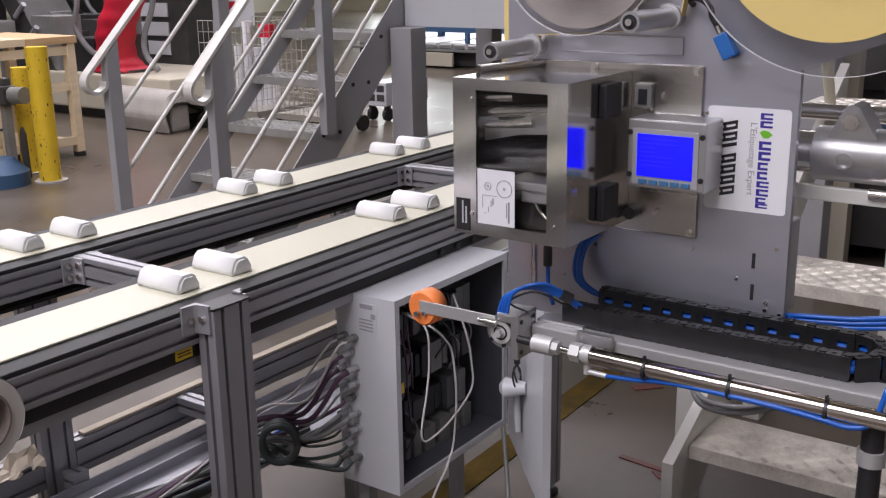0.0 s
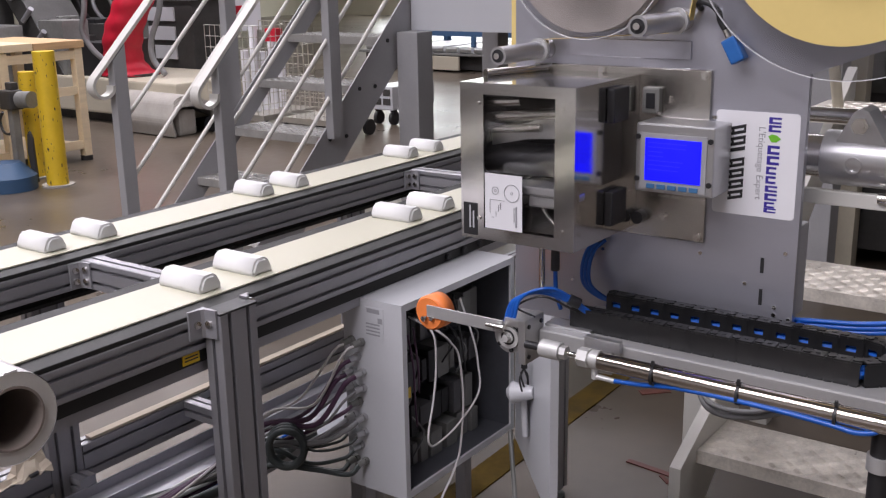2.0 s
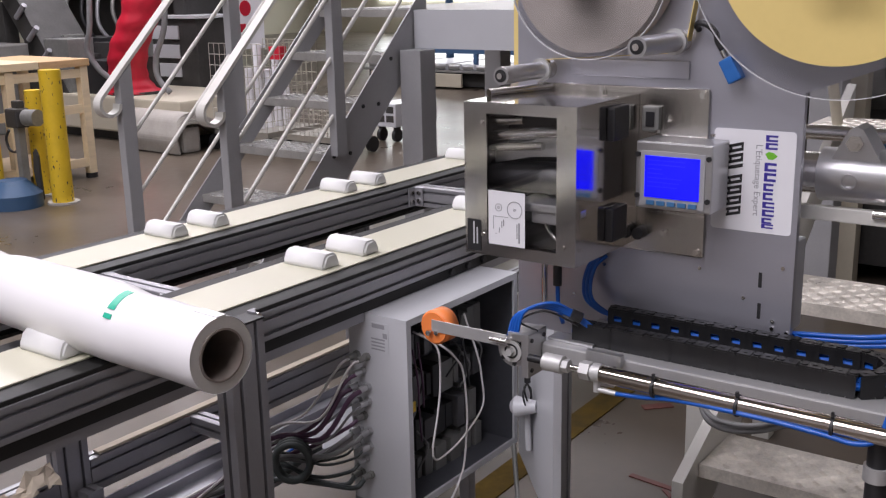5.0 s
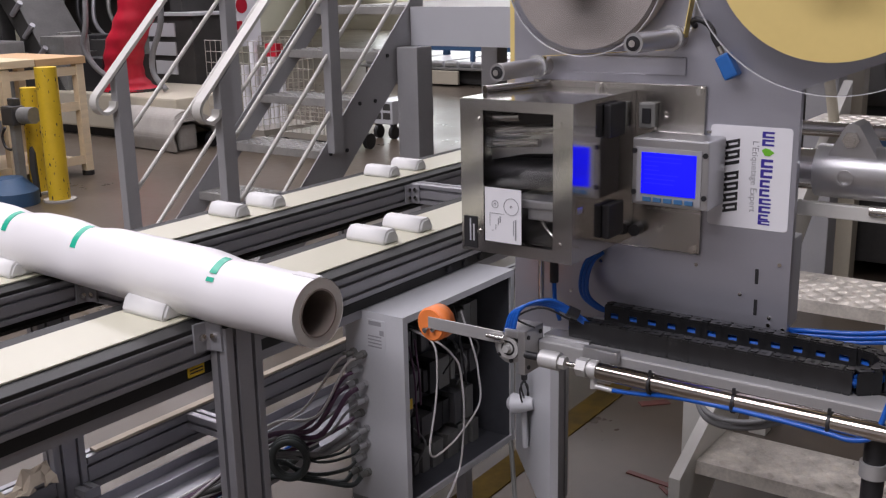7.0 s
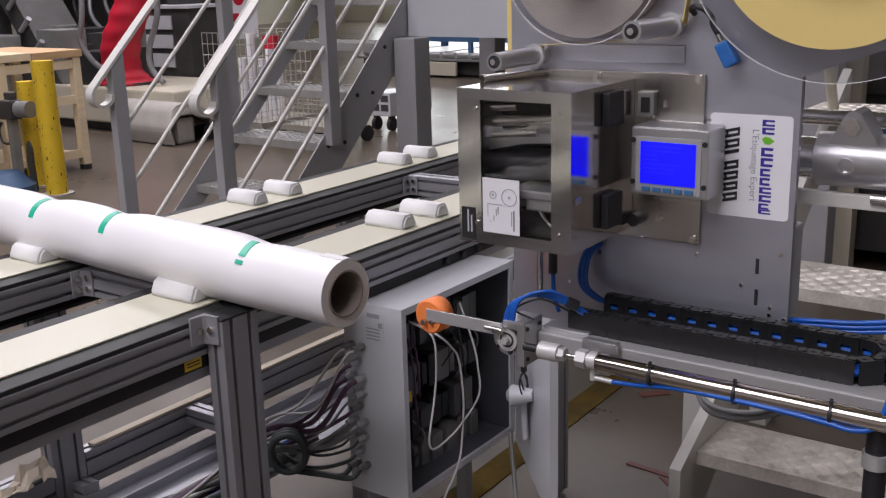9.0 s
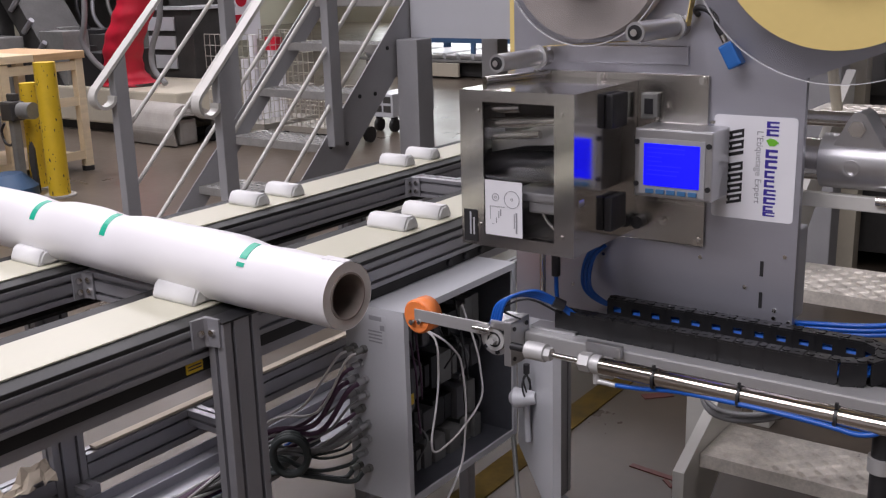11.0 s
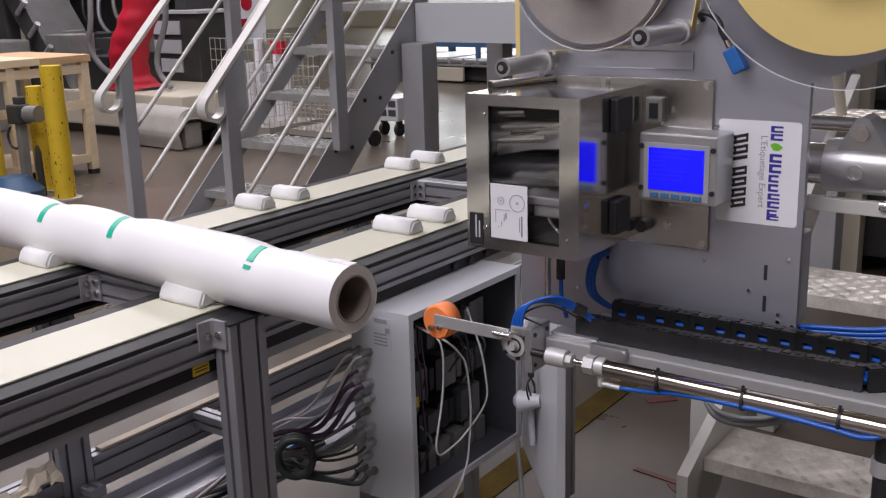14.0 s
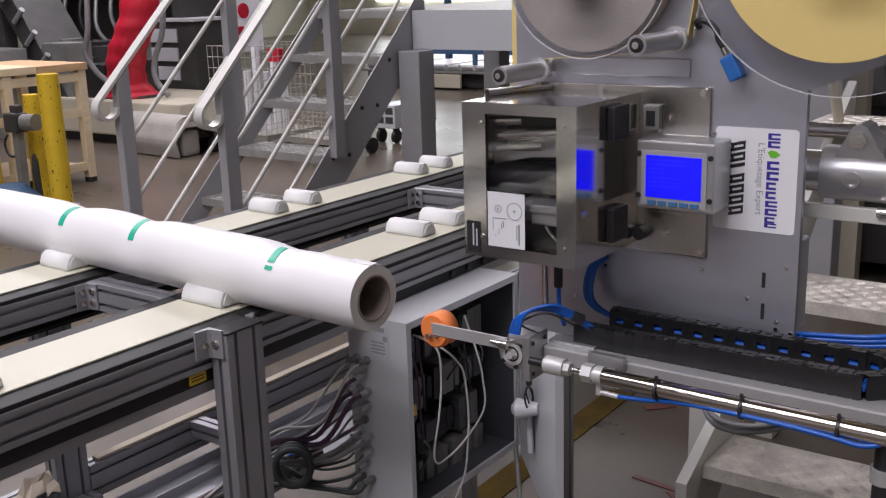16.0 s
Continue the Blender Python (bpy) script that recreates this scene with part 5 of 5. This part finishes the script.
def build_near_steps():
    st = thing("access_steps", (2.7, 0.8, 0), "aluminium access steps with worn chequer-plate treads", "steps")
    for x, z, y0, y1, d in ((2.57, 0.22, 0.35, 0.985, 0.24), (3.02, 0.60, 0.2, 0.95, 0.30), (3.55, 1.05, 0.2, 1.05, 0.30)):
        bm = B()
        box(bm, x, x + d, y0, y1, z - 0.004, z, 0.001)
        box(bm, x, x + 0.004, y0, y1, z - 0.04, z - 0.004)
        box(bm, x + d - 0.004, x + d, y0, y1, z - 0.04, z - 0.004)
        tr = part("tread", bm, "chequer", st, "worn chequer-plate tread")
        bm = B()
        cell = 0.034
        for a in range(int((d - 0.01) / cell)):
            for b in range(int((y1 - y0 - 0.01) / cell)):
                m = Vector((x + 0.022 + cell * a, y0 + 0.022 + cell * b, z))
                s = 1 if (a + b) % 2 else -1
                u, v = Vector((0.707, 0.707 * s, 0)), Vector((-0.707 * s, 0.707, 0))
                for k in range(-2, 3):
                    e, w, o = u * (0.0125 - 0.0012 * abs(k)), v * 0.0021, m + v * (0.0056 * k)
                    vs = [bm.verts.new(o + q) for q in (-e, -w, e, w)]
                    tp = bm.verts.new(o + Vector((0, 0, 0.0036)))
                    for q in range(4):
                        bm.faces.new((vs[q], vs[(q + 1) % 4], tp))
        tagged(part("chequer_relief", bm, "chequer", tr), kind="stuff")
    for y in (0.986, 0.155):
        bm = B()
        prism(bm, [(2.46, 0.0), (2.62, 0.0), (3.95, 1.05), (3.95, 1.16), (2.66, 0.30), (2.46, 0.205)], "y", y, y + 0.032)
        part("stringer", bm, "rail_paint", st, "pale aluminium stringer")
    for x, y in ((2.70, 1.022), (3.3, 1.022), (3.3, 0.45), (3.75, 0.7)):
        bm = B()
        box(bm, x, x + 0.06, y, y + 0.06, 0.0, 0.75 if x < 3 else 1.04 if x < 3.5 else 2.0, 0.003)
        part("leg", bm, "rail_paint", st)
    bm = B()
    cyl(bm, (3.6, 0.95, 1.06), (3.2, 1.0, 2.0), 0.018, 14)
    part("stay", bm, "cream", st)
    bm = B()
    tube(bm, [(2.71, 1.03, 0.60), (2.58, 0.985, 0.50), (2.47, 0.95, 0.468), (2.40, 0.903, 0.444), (2.40, 0.864, 0.427), (2.40, 0.805, 0.432), (2.40, 0.735, 0.457), (2.40, 0.668, 0.498), (2.40, 0.60, 0.56)], 0.011, 10)
    tube(bm, [(2.70, 1.03, 0.58), (2.55, 0.98, 0.50), (2.43, 0.93, 0.472), (2.385, 0.885, 0.455), (2.385, 0.83, 0.448), (2.385, 0.76, 0.462), (2.385, 0.69, 0.50)], 0.007, 10)
    single("hanging_hose", bm, "cable_grey", "grey corrugated hose sagging by the steps", "hose")


# ---- background of the hall ----


def build_background():
    # bollards
    for x, y, h, r in ((4.525, 6.765, 0.985, 0.078), (4.637, 7.18, 0.81, 0.062), (4.36, 7.36, 0.80, 0.062)):
        bo = thing("bollard", (x, y, 0), "scuffed yellow steel bollard", "bollard", "yellow bollards")
        bm = B()
        cyl(bm, (x, y, 0.01), (x, y, h), r, 24)
        part("post", bm, "yellow", bo)
        bm = B()
        cyl(bm, (x, y, 0), (x, y, 0.012), r + 0.04, 24)
        part("base_plate", bm, "carpet", bo)
        rng = random.Random(int(x * 100))
        bm = B()
        for k in range(46):
            a, z = rng.uniform(2.6, 5.2), h * rng.random() ** 1.5 * 0.95 + 0.03
            w, tall = rng.uniform(0.0015, 0.006), rng.uniform(0.003, 0.022)
            n = 7
            out = Vector((math.cos(a), math.sin(a), 0))
            tan = Vector((-math.sin(a), math.cos(a), 0))
            lay = []
            for d in (-0.002, 0.0008):
                lay.append([bm.verts.new(Vector((x, y, z)) + out * (r + d) + tan * w * math.cos(2 * math.pi * i / n) * (0.5 + 0.5 * math.sin(3.1 * i + k) ** 2) + Vector((0, 0, tall * math.sin(2 * math.pi * i / n) * (0.5 + 0.5 * math.cos(2.3 * i + k) ** 2)))) for i in range(n)])
            bm.faces.new(lay[1])
            for i in range(n):
                bm.faces.new((lay[0][i], lay[0][(i + 1) % n], lay[1][(i + 1) % n], lay[1][i]))
        tagged(part("scuff", bm, "dark", bo, "chipped dark paint marks"), kind="stuff")
    # motor unit beside the bollards
    mo = thing("floor_motor", (4.45, 7.05, 0), "grey drive unit with hoses between the bollards", "motor")
    bm = B()
    cyl(bm, (4.46, 6.87, 0.635), (4.44, 6.99, 0.632), 0.062, 20)
    cyl(bm, (4.44, 6.99, 0.632), (4.43, 7.01, 0.630), 0.050, 20)
    part("motor", bm, "mid", mo)
    bm = B()
    box(bm, 4.37, 4.49, 7.01, 7.16, 0.555, 0.700, 0.02)
    box(bm, 4.41, 4.47, 7.04, 7.12, 0.70, 0.755, 0.01)
    part("gear_head", bm, "dark", mo)
    bm = B()
    box(bm, 4.40, 4.46, 7.05, 7.11, 0.0, 0.555, 0.005)
    part("stand", bm, "mid", mo)
    bm = B()
    tube(bm, [(4.42, 7.10, 0.555), (4.42, 7.12, 0.52), (4.42, 7.10, 0.44), (4.42, 7.14, 0.37), (4.42, 7.22, 0.38), (4.42, 7.25, 0.46), (4.42, 7.20, 0.53)], 0.010, 8)
    part("hose", bm, "black", mo)
    bm = B()
    cyl(bm, (4.25, 6.96, 0.0), (4.25, 6.96, 0.10), 0.20, 24)
    cyl(bm, (4.25, 6.96, 0.10), (4.25, 6.96, 0.20), 0.20, 24, 0.10)
    part("blue_pump", bm, "blue_far", mo, "dull blue pump on the floor")
    bm = B()
    prism(bm, [(6.86, 0.03), (6.92, 0.03), (6.95, 0.25), (6.93, 0.38), (6.90, 0.41), (6.87, 0.36)], "x", 4.42, 4.44, 0.006)
    part("side_guard", bm, "dark", mo, "dark rounded guard plate")
    # wooden bench
    be = thing("work_bench", (4.7, 8.6, 0), "pale wooden work bench with a brown top", "bench")
    bm = B()
    box(bm, 4.90, 5.37, 7.45, 8.4, 0.93, 0.99, 0.005)
    part("top", bm, "wood_top", be, "brown wooden bench top board")
    bm = B()
    box(bm, 3.9, 4.897, 7.45, 8.4, 0.935, 0.995, 0.005)
    part("top", bm, "wood", be, "pale wooden bench top board")
    for x, y in ((5.28, 7.46), (5.0, 7.46), (5.28, 8.3), (4.2, 7.46), (4.6, 7.46)):
        bm = B()
        box(bm, x, x + 0.07, y, y + 0.07, 0.04, 0.93)
        part("leg", bm, "wood", be)
        bm = B()
        cyl(bm, (x + 0.035, y + 0.035, 0.0), (x + 0.035, y + 0.035, 0.04), 0.05, 12)
        part("foot", bm, "black", be)
    for z in (0.10, 0.55, 0.84):
        bm = B()
        box(bm, 4.2, 5.34, 7.47, 7.50, z, z + 0.07)
        part("brace", bm, "wood", be)
    bm = B()
    box(bm, 4.2, 5.34, 7.51, 8.36, 0.10, 0.13)
    part("shelf", bm, "wood", be)
    # long cream machine base with sloping dark conveyor
    mb = thing("machine_base", (6.3, 10.2, 0), "long cream machine base with dark open gear", "machine")
    bm = B()
    box(bm, 6.75, 7.9, 8.0, 11.6, 0.10, 0.46, 0.02)
    part("housing", bm, "cream", mb)
    bm = B()
    box(bm, 6.85, 7.8, 8.1, 11.5, 0.0, 0.10)
    part("plinth", bm, "dark", mb)
    rng = random.Random(3)
    for k in range(34):
        s = rng.uniform(0.08, 0.24)
        x, yy = 6.8 + rng.random() * 0.5, 8.9 + rng.random() * 2.4
        z = 0.461 if k % 2 else 0.461 + rng.random() * (yy - 8.7) * 0.35
        bm = B()
        box(bm, x, x + s * 1.4, yy, yy + s * 1.8, 0.461, z + s * 1.4, 0.008)
        part("gear_unit", bm, rng.choice(("dark", "dark", "mid", "black")), mb, "dark machine gear block")
    bm = B()
    m = Matrix.Translation((7.1, 10.6, 1.25)) @ Euler((radians(52), 0, 0)).to_matrix().to_4x4()
    box(bm, -0.3, 0.3, -1.1, 1.1, -0.12, 0.12, 0.01)
    bmesh.ops.transform(bm, matrix=m, verts=bm.verts[:])
    part("sloping_conveyor", bm, "dark", mb, "dark sloping feed conveyor")
    for k in range(7):
        bm = B()
        p = m @ Vector((-0.33, -0.9 + 0.3 * k, 0.0))
        q = m @ Vector((-0.33, -0.9 + 0.3 * k, 0.22))
        cyl(bm, p, q, 0.03, 10)
        part("bracket", bm, "alu", mb)
    bm = B()
    box(bm, 6.3, 6.7, 10.6, 11.2, 0.0, 0.75, 0.02)
    box(bm, 6.25, 6.75, 10.4, 11.4, 0.75, 0.98, 0.02)
    single("control_box", bm, "mid", "grey machine control box", "machine")
    # tall dark press behind
    pr = thing("dark_press", (8.6, 11.0, 0), "tall dark press frame with pipes", "machine")
    for nm, b in (("side_frame", (8.25, 8.95, 9.55, 9.75, 0.0, 2.7)), ("side_frame", (8.25, 8.95, 12.6, 12.8, 0.0, 2.7)), ("back_panel", (8.6, 8.7, 9.75, 12.6, 0.0, 2.6)), ("cross_beam", (8.2, 8.6, 9.75, 12.6, 0.75, 0.95)), ("cross_beam", (8.2, 8.6, 9.75, 12.6, 1.5, 1.8))):
        bm = B()
        box(bm, *b, 0.01)
        part(nm, bm, "dark" if nm != "cross_beam" else "mid", pr)
    for k in range(9):
        bm = B()
        y = 9.9 + 0.3 * k
        tube(bm, [(8.15, y, 0.9), (8.05, y + 0.1, 1.15 + 0.05 * (k % 3)), (8.15, y + 0.15, 1.6)], 0.025, 8)
        part("pipe", bm, ("alu", "black", "mid")[k % 3], pr)
    # red covered robot arm
    rb = thing("robot_arm", (7.12, 9.12, 0.461), "industrial arm in a red cloth cover", "robot")
    bm = B()
    pts = [(7.12, 9.12, 0.47), (7.08, 9.14, 0.55), (7.03, 9.12, 0.70), (7.0, 9.02, 0.92), (7.02, 8.90, 1.15), (7.06, 8.82, 1.4), (7.1, 8.8, 1.8), (7.1, 8.8, 2.4)]
    P = smooth_path(pts, 6)
    rings = []
    for i, p in enumerate(P):
        r = 0.20 + 0.008 * math.sin(i * 1.3) + (0.10 * (1 - i / 10) if i < 10 else 0)
        rings.append([bm.verts.new(p + Vector((math.cos(a), math.sin(a), 0)) * (r + 0.008 * math.sin(5 * a + 0.4 * i))) for a in [2 * math.pi * k / 20 for k in range(20)]])
    for a, b in zip(rings, rings[1:]):
        for k in range(20):
            bm.faces.new((a[k], a[(k + 1) % 20], b[(k + 1) % 20], b[k])).smooth = True
    bm.faces.new(rings[0][::-1])
    bm.faces.new(rings[-1])
    part("cover", bm, "red", rb, "creased red cloth cover")
    bm = B()
    cyl(bm, (7.12, 9.12, 0.461), (7.12, 9.12, 0.49), 0.30, 24)
    part("pedestal", bm, "dark", rb)
    bm = B()
    tube(bm, [(6.75, 9.20, 1.9), (6.70, 9.22, 1.2), (6.70, 9.30, 0.95), (6.76, 9.24, 0.75), (6.85, 9.15, 0.62)], 0.03, 10)
    tube(bm, [(7.05, 8.45, 1.5), (7.05, 8.50, 1.15), (7.05, 8.66, 0.85), (7.05, 8.66, 0.65), (7.1, 8.55, 0.49)], 0.03, 10)
    part("corrugated_hose", bm, "cable_grey", rb)
    # stack of bent sheets on the floor
    sh = thing("sheet_stack", (6.7, 8.0, 0), "stack of grey sheets, bent over, lying on the floor", "sheets")
    for k in range(5):
        bm = B()
        o = 0.020 * k
        pts = [(6.42 + 0.012 * k, 0.012), (6.39 + 0.010 * k, 0.16 + o), (6.48 + 0.010 * k, 0.27 + o), (6.72, 0.27 + o), (7.02, 0.15 + o * 0.9), (7.32 + 0.04 * k, 0.03 + o * 0.5)]
        prev = None
        for p in smooth_path([(q[0], 0, q[1]) for q in pts], 6):
            cur = [bm.verts.new((p.x + dx, 7.66 + 0.012 * k + dy, p.z + dz)) for dx, dy, dz in ((0, 0, 0), (0.05, 0.9, 0), (0.05, 0.9, 0.018), (0, 0, 0.018))]
            if prev:
                for i in range(4):
                    bm.faces.new((prev[i], prev[(i + 1) % 4], cur[(i + 1) % 4], cur[i]))
            else:
                bm.faces.new(cur)
            prev = cur
        bm.faces.new(prev[::-1])
        bmesh.ops.recalc_face_normals(bm, faces=bm.faces[:])
        part("sheet", bm, "carpet", sh)
    bm = B()
    box(bm, 6.52, 6.74, 7.72, 8.42, 0.0, 0.25, 0.04)
    part("block", bm, "carpet", sh)
    # white cabinet stack with dark openings
    cs = thing("tool_cabinet", (8.2, 9.4, 0), "white and black tool cabinet", "cabinet")
    bm = B()
    box(bm, 7.95, 8.55, 9.05, 9.8, 0.0, 1.2, 0.01)
    part("body", bm, "dark", cs)
    for z in (0.55, 0.76, 0.97):
        bm = B()
        box(bm, 7.93, 7.9495, 9.33, 9.78, z, z + 0.15, 0.004)
        part("drawer", bm, "cabinet", cs, "white drawer front")
    bm = B()
    box(bm, 8.44, 8.54, 9.02, 9.0495, 0.2, 1.15)
    part("side_strip", bm, "cabinet", cs)
    bm = B()
    box(bm, 7.92, 8.6, 9.02, 9.85, 1.2, 1.23)
    part("top", bm, "cabinet", cs)
    # poster panel
    bm = B()
    box(bm, 8.75, 9.25, 9.3, 9.33, 0.8, 1.8)
    po = single("notice_board", bm, "white", "white notice board with red marks", "board")
    bm = B()
    cyl(bm, (8.95, 9.299, 1.28), (8.95, 9.293, 1.28), 0.09, 20)
    box(bm, 8.82, 8.94, 9.293, 9.299, 1.0, 1.1)
    part("red_mark", bm, "red", po)
    bm = B()
    for x in (8.78, 9.2):
        cyl(bm, (x, 9.315, 0.0), (x, 9.315, 0.8), 0.02, 8)
    part("leg", bm, "wire", po)
    # wire mesh roll cages
    for x, y, w, h in ((6.9, 6.98, 0.72, 1.02), (6.95, 6.22, 0.56, 0.52)):
        cg = thing("wire_cage", (x, y, 0), "galvanised wire mesh roll cage", "wire cage", "wire cages")
        bm = B()
        for k in range(11):
            cyl(bm, (x + w * k / 10, y, 0.2), (x + w * k / 10, y, h), 0.0035, 5)
            cyl(bm, (x, y + w * k / 10, 0.2), (x, y + w * k / 10, h), 0.0035, 5)
            cyl(bm, (x + w, y + w * k / 10, 0.2), (x + w, y + w * k / 10, h), 0.0035, 5)
        for k in range(9):
            z = 0.2 + (h - 0.2) * k / 8
            cyl(bm, (x, y, z), (x + w, y, z), 0.0035, 5)
            cyl(bm, (x, y, z), (x, y + w, z), 0.0035, 5)
            cyl(bm, (x + w, y, z), (x + w, y + w, z), 0.0035, 5)
        part("mesh", bm, "wire", cg)
        bm = B()
        box(bm, x, x + w, y, y + w, 0.15, 0.2)
        part("deck", bm, "wire", cg)
        for a, b in ((0, 0), (w, 0), (0, w), (w, w)):
            bm = B()
            cyl(bm, (x + a, y + b - 0.02, 0.075), (x + a, y + b + 0.02, 0.075), 0.075, 14)
            part("castor", bm, "black", cg)
        if h > 0.9:
            rng = random.Random(8)
            for k in range(5):
                bm = B()
                xx = x + 0.10 + 0.12 * k
                cyl(bm, (xx, y + 0.3, 0.2), (xx, y + 0.3, 0.72 + rng.random() * 0.3), 0.04, 12)
                part("white_tube", bm, "white", cg, "white tube standing in the cage")
            bm = B()
            box(bm, x + 0.28, x + 0.36, y + 0.05, y + 0.2, 0.86, 0.98)
            part("red_flap", bm, "red", cg)
    # orange guard post under the platform
    bm = B()
    box(bm, 6.36, 6.40, 5.65, 5.70, 0.0, 0.93, 0.004)
    single("guard_post", bm, "orange", "orange guard post under the platform", "post")
    # white wheeled trolley
    tr = thing("trolley", (8.3, 6.2, 0), "white wheeled trolley with vented side", "trolley")
    bm = B()
    box(bm, 8.05, 8.75, 6.36, 6.62, 0.15, 0.38, 0.01)
    part("body", bm, "cabinet", tr)
    for k in range(2):
        for j in range(2):
            bm = B()
            box(bm, 8.045, 8.0495, 6.385 + 0.115 * j, 6.475 + 0.115 * j, 0.20 + 0.09 * k, 0.265 + 0.09 * k)
            part("vent", bm, "dark", tr)
            bm = B()
            box(bm, 8.15 + 0.2 * j, 8.28 + 0.2 * j, 6.355, 6.3595, 0.20 + 0.09 * k, 0.265 + 0.09 * k)
            part("vent", bm, "dark", tr)
    for x, y in ((8.12, 6.40), (8.68, 6.40), (8.12, 6.59), (8.68, 6.59)):
        bm = B()
        cyl(bm, (x, y - 0.02, 0.065), (x, y + 0.02, 0.065), 0.065, 18)
        box(bm, x - 0.02, x + 0.02, y - 0.028, y + 0.028, 0.10, 0.152)
        part("castor", bm, "black", tr)
    # low far roller table with pale side panels
    ta = thing("roller_table", (13.6, 8.9, 0), "low roller table with daylight-white sheets and pale side panels", "table")
    bm = B()
    box(bm, 12.6, 14.7, 6.9, 10.6, 0.235, 0.27, 0.01)
    part("top", bm, "mid", ta)
    # the white of these sheets imitates daylight reflected off the table top
    for y in (7.1, 7.9, 8.7, 9.5):
        bm = B()
        box(bm, 12.75, 14.6, y, y + 0.66, 0.271, 0.295, 0.003)
        part("sheet", bm, "white", ta, "glossy sheet, white for reflected daylight")
    bm = B()
    box(bm, 12.8, 14.6, 7.0, 10.5, 0.02, 0.235)
    part("underframe", bm, "dark", ta)
    for y in (7.3, 8.68, 9.75):
        bm = B()
        box(bm, 12.55, 12.598, y, y + 0.62, 0.03, 0.225, 0.008)
        part("panel", bm, "cream", ta)
    for y in (7.0, 8.2, 9.4, 10.4):
        bm = B()
        box(bm, 12.65, 12.73, y, y + 0.08, 0.0, 0.235)
        part("leg", bm, "dark", ta)
    for k in range(14):
        bm = B()
        cyl(bm, (12.66, 7.0 + 0.25 * k, 0.318), (12.66, 7.2 + 0.25 * k, 0.318), 0.045, 12)
        part("roller", bm, "castalu", ta)
    for y in (7.2, 8.05, 8.9, 9.75):
        bm = B()
        box(bm, 13.3, 13.36, y, y + 0.06, 0.296, 0.46)
        part("stop_post", bm, "blue_far", ta)
    bm = B()
    box(bm, 13.3, 13.42, 7.1, 10.4, 0.46, 0.54, 0.005)
    part("blue_stop", bm, "blue_far", ta, "blue painted stop beam")
    rk = thing("blue_rack", (16, 10, 0), "blue steel storage rack", "rack")
    for z in (1.35, 2.3):
        bm = B()
        box(bm, 15.6, 19, 11.0, 11.12, z, z + 0.13)
        part("beam", bm, "blue_far", rk)
    for x in (15.6, 18.9):
        bm = B()
        box(bm, x, x + 0.1, 11.0, 11.1, 0, 3.2)
        part("upright", bm, "blue_far", rk)
    # bright daylight doorway in the far wall
    bm = B()
    box(bm, 25.9, 25.95, 14.0, 21.0, 1.0, 4.6)
    single("window_1", bm, "door_light", "bright daylit translucent hall door", "hall door", kind="structure")
    # machines behind the labeller
    mc = thing("rear_machine", (5.5, 1.4, 0), "dark machine frame behind the labeller", "machine")
    bm = B()
    box(bm, 5.4, 6.6, 0.6, 2.0, 0.1, 0.75, 0.01)
    part("body", bm, "dark", mc)
    for y in (0.75, 1.25, 1.75):
        bm = B()
        box(bm, 5.2, 5.3, y, y + 0.12, 0.0, 2.6)
        part("upright", bm, "cream", mc)
    bm = B()
    box(bm, 5.2, 5.3, 0.6, 2.0, 1.45, 1.6)
    part("rail", bm, "cream", mc)
    bm = B()
    box(bm, 5.31, 5.39, 1.05, 1.2, 0.55, 0.8, 0.01)
    part("valve", bm, "blue_far", mc, "blue valve body")
    bm = B()
    box(bm, 6.6, 6.7, -1.5, 2.6, 0.0, 3.0)
    part("rear_panel", bm, "mid", mc)


# ---- motion ----
BELT = ((0, -0.668), (1.0, -0.668), (1.5, -0.659), (2.0, -0.632), (2.5, -0.589), (3.0, -0.533), (3.5, -0.475), (4.0, -0.418), (6.5, -0.134), (7.0, -0.078), (7.5, -0.022), (7.75, -0.006), (8.0, -0.001), (8.5, 0.0), (14.6, 0.0), (15.0, 0.005), (15.5, 0.029), (16.0, 0.063))
SLIDE = ((0, 0.0), (10.8, 0.0), (11.0, 0.028), (11.3, 0.097), (11.5, 0.154), (12.0, 0.290), (12.2, 0.328), (12.35, 0.339), (12.5, 0.338), (12.7, 0.295), (13.0, 0.209), (13.5, 0.059), (13.75, 0.012), (14.0, 0.0), (16.0, 0.0))


def motions(saddles, roll, slide, links):
    for ob in saddles:
        p = ob.location.copy()
        walk(ob, [(t, Matrix.Translation(p + Vector((d, 0, 0)))) for t, d in BELT])
    p = roll.location.copy()
    walk(roll, [(t, pose(p.x + d, p.y, p.z, 0, 0, -3.1)) for t, d in BELT])
    p = slide.location.copy()
    walk(slide, [(t, Matrix.Translation(p + Vector((0, d, 0)))) for t, d in SLIDE])
    for k, ob in enumerate(links):
        walk(ob, [(t, chain_place(k, d)) for t, d in SLIDE])


build_hall()
build_conveyor()
build_paper()
SADDLES = build_saddles()
ROLL = build_roll()
build_labeller()
SLIDER = build_pusher()
build_cylinder()
LINKS = build_chain()
build_cabinet()
build_stairs()
build_near_steps()
build_background()
motions(SADDLES, ROLL, SLIDER, LINKS)
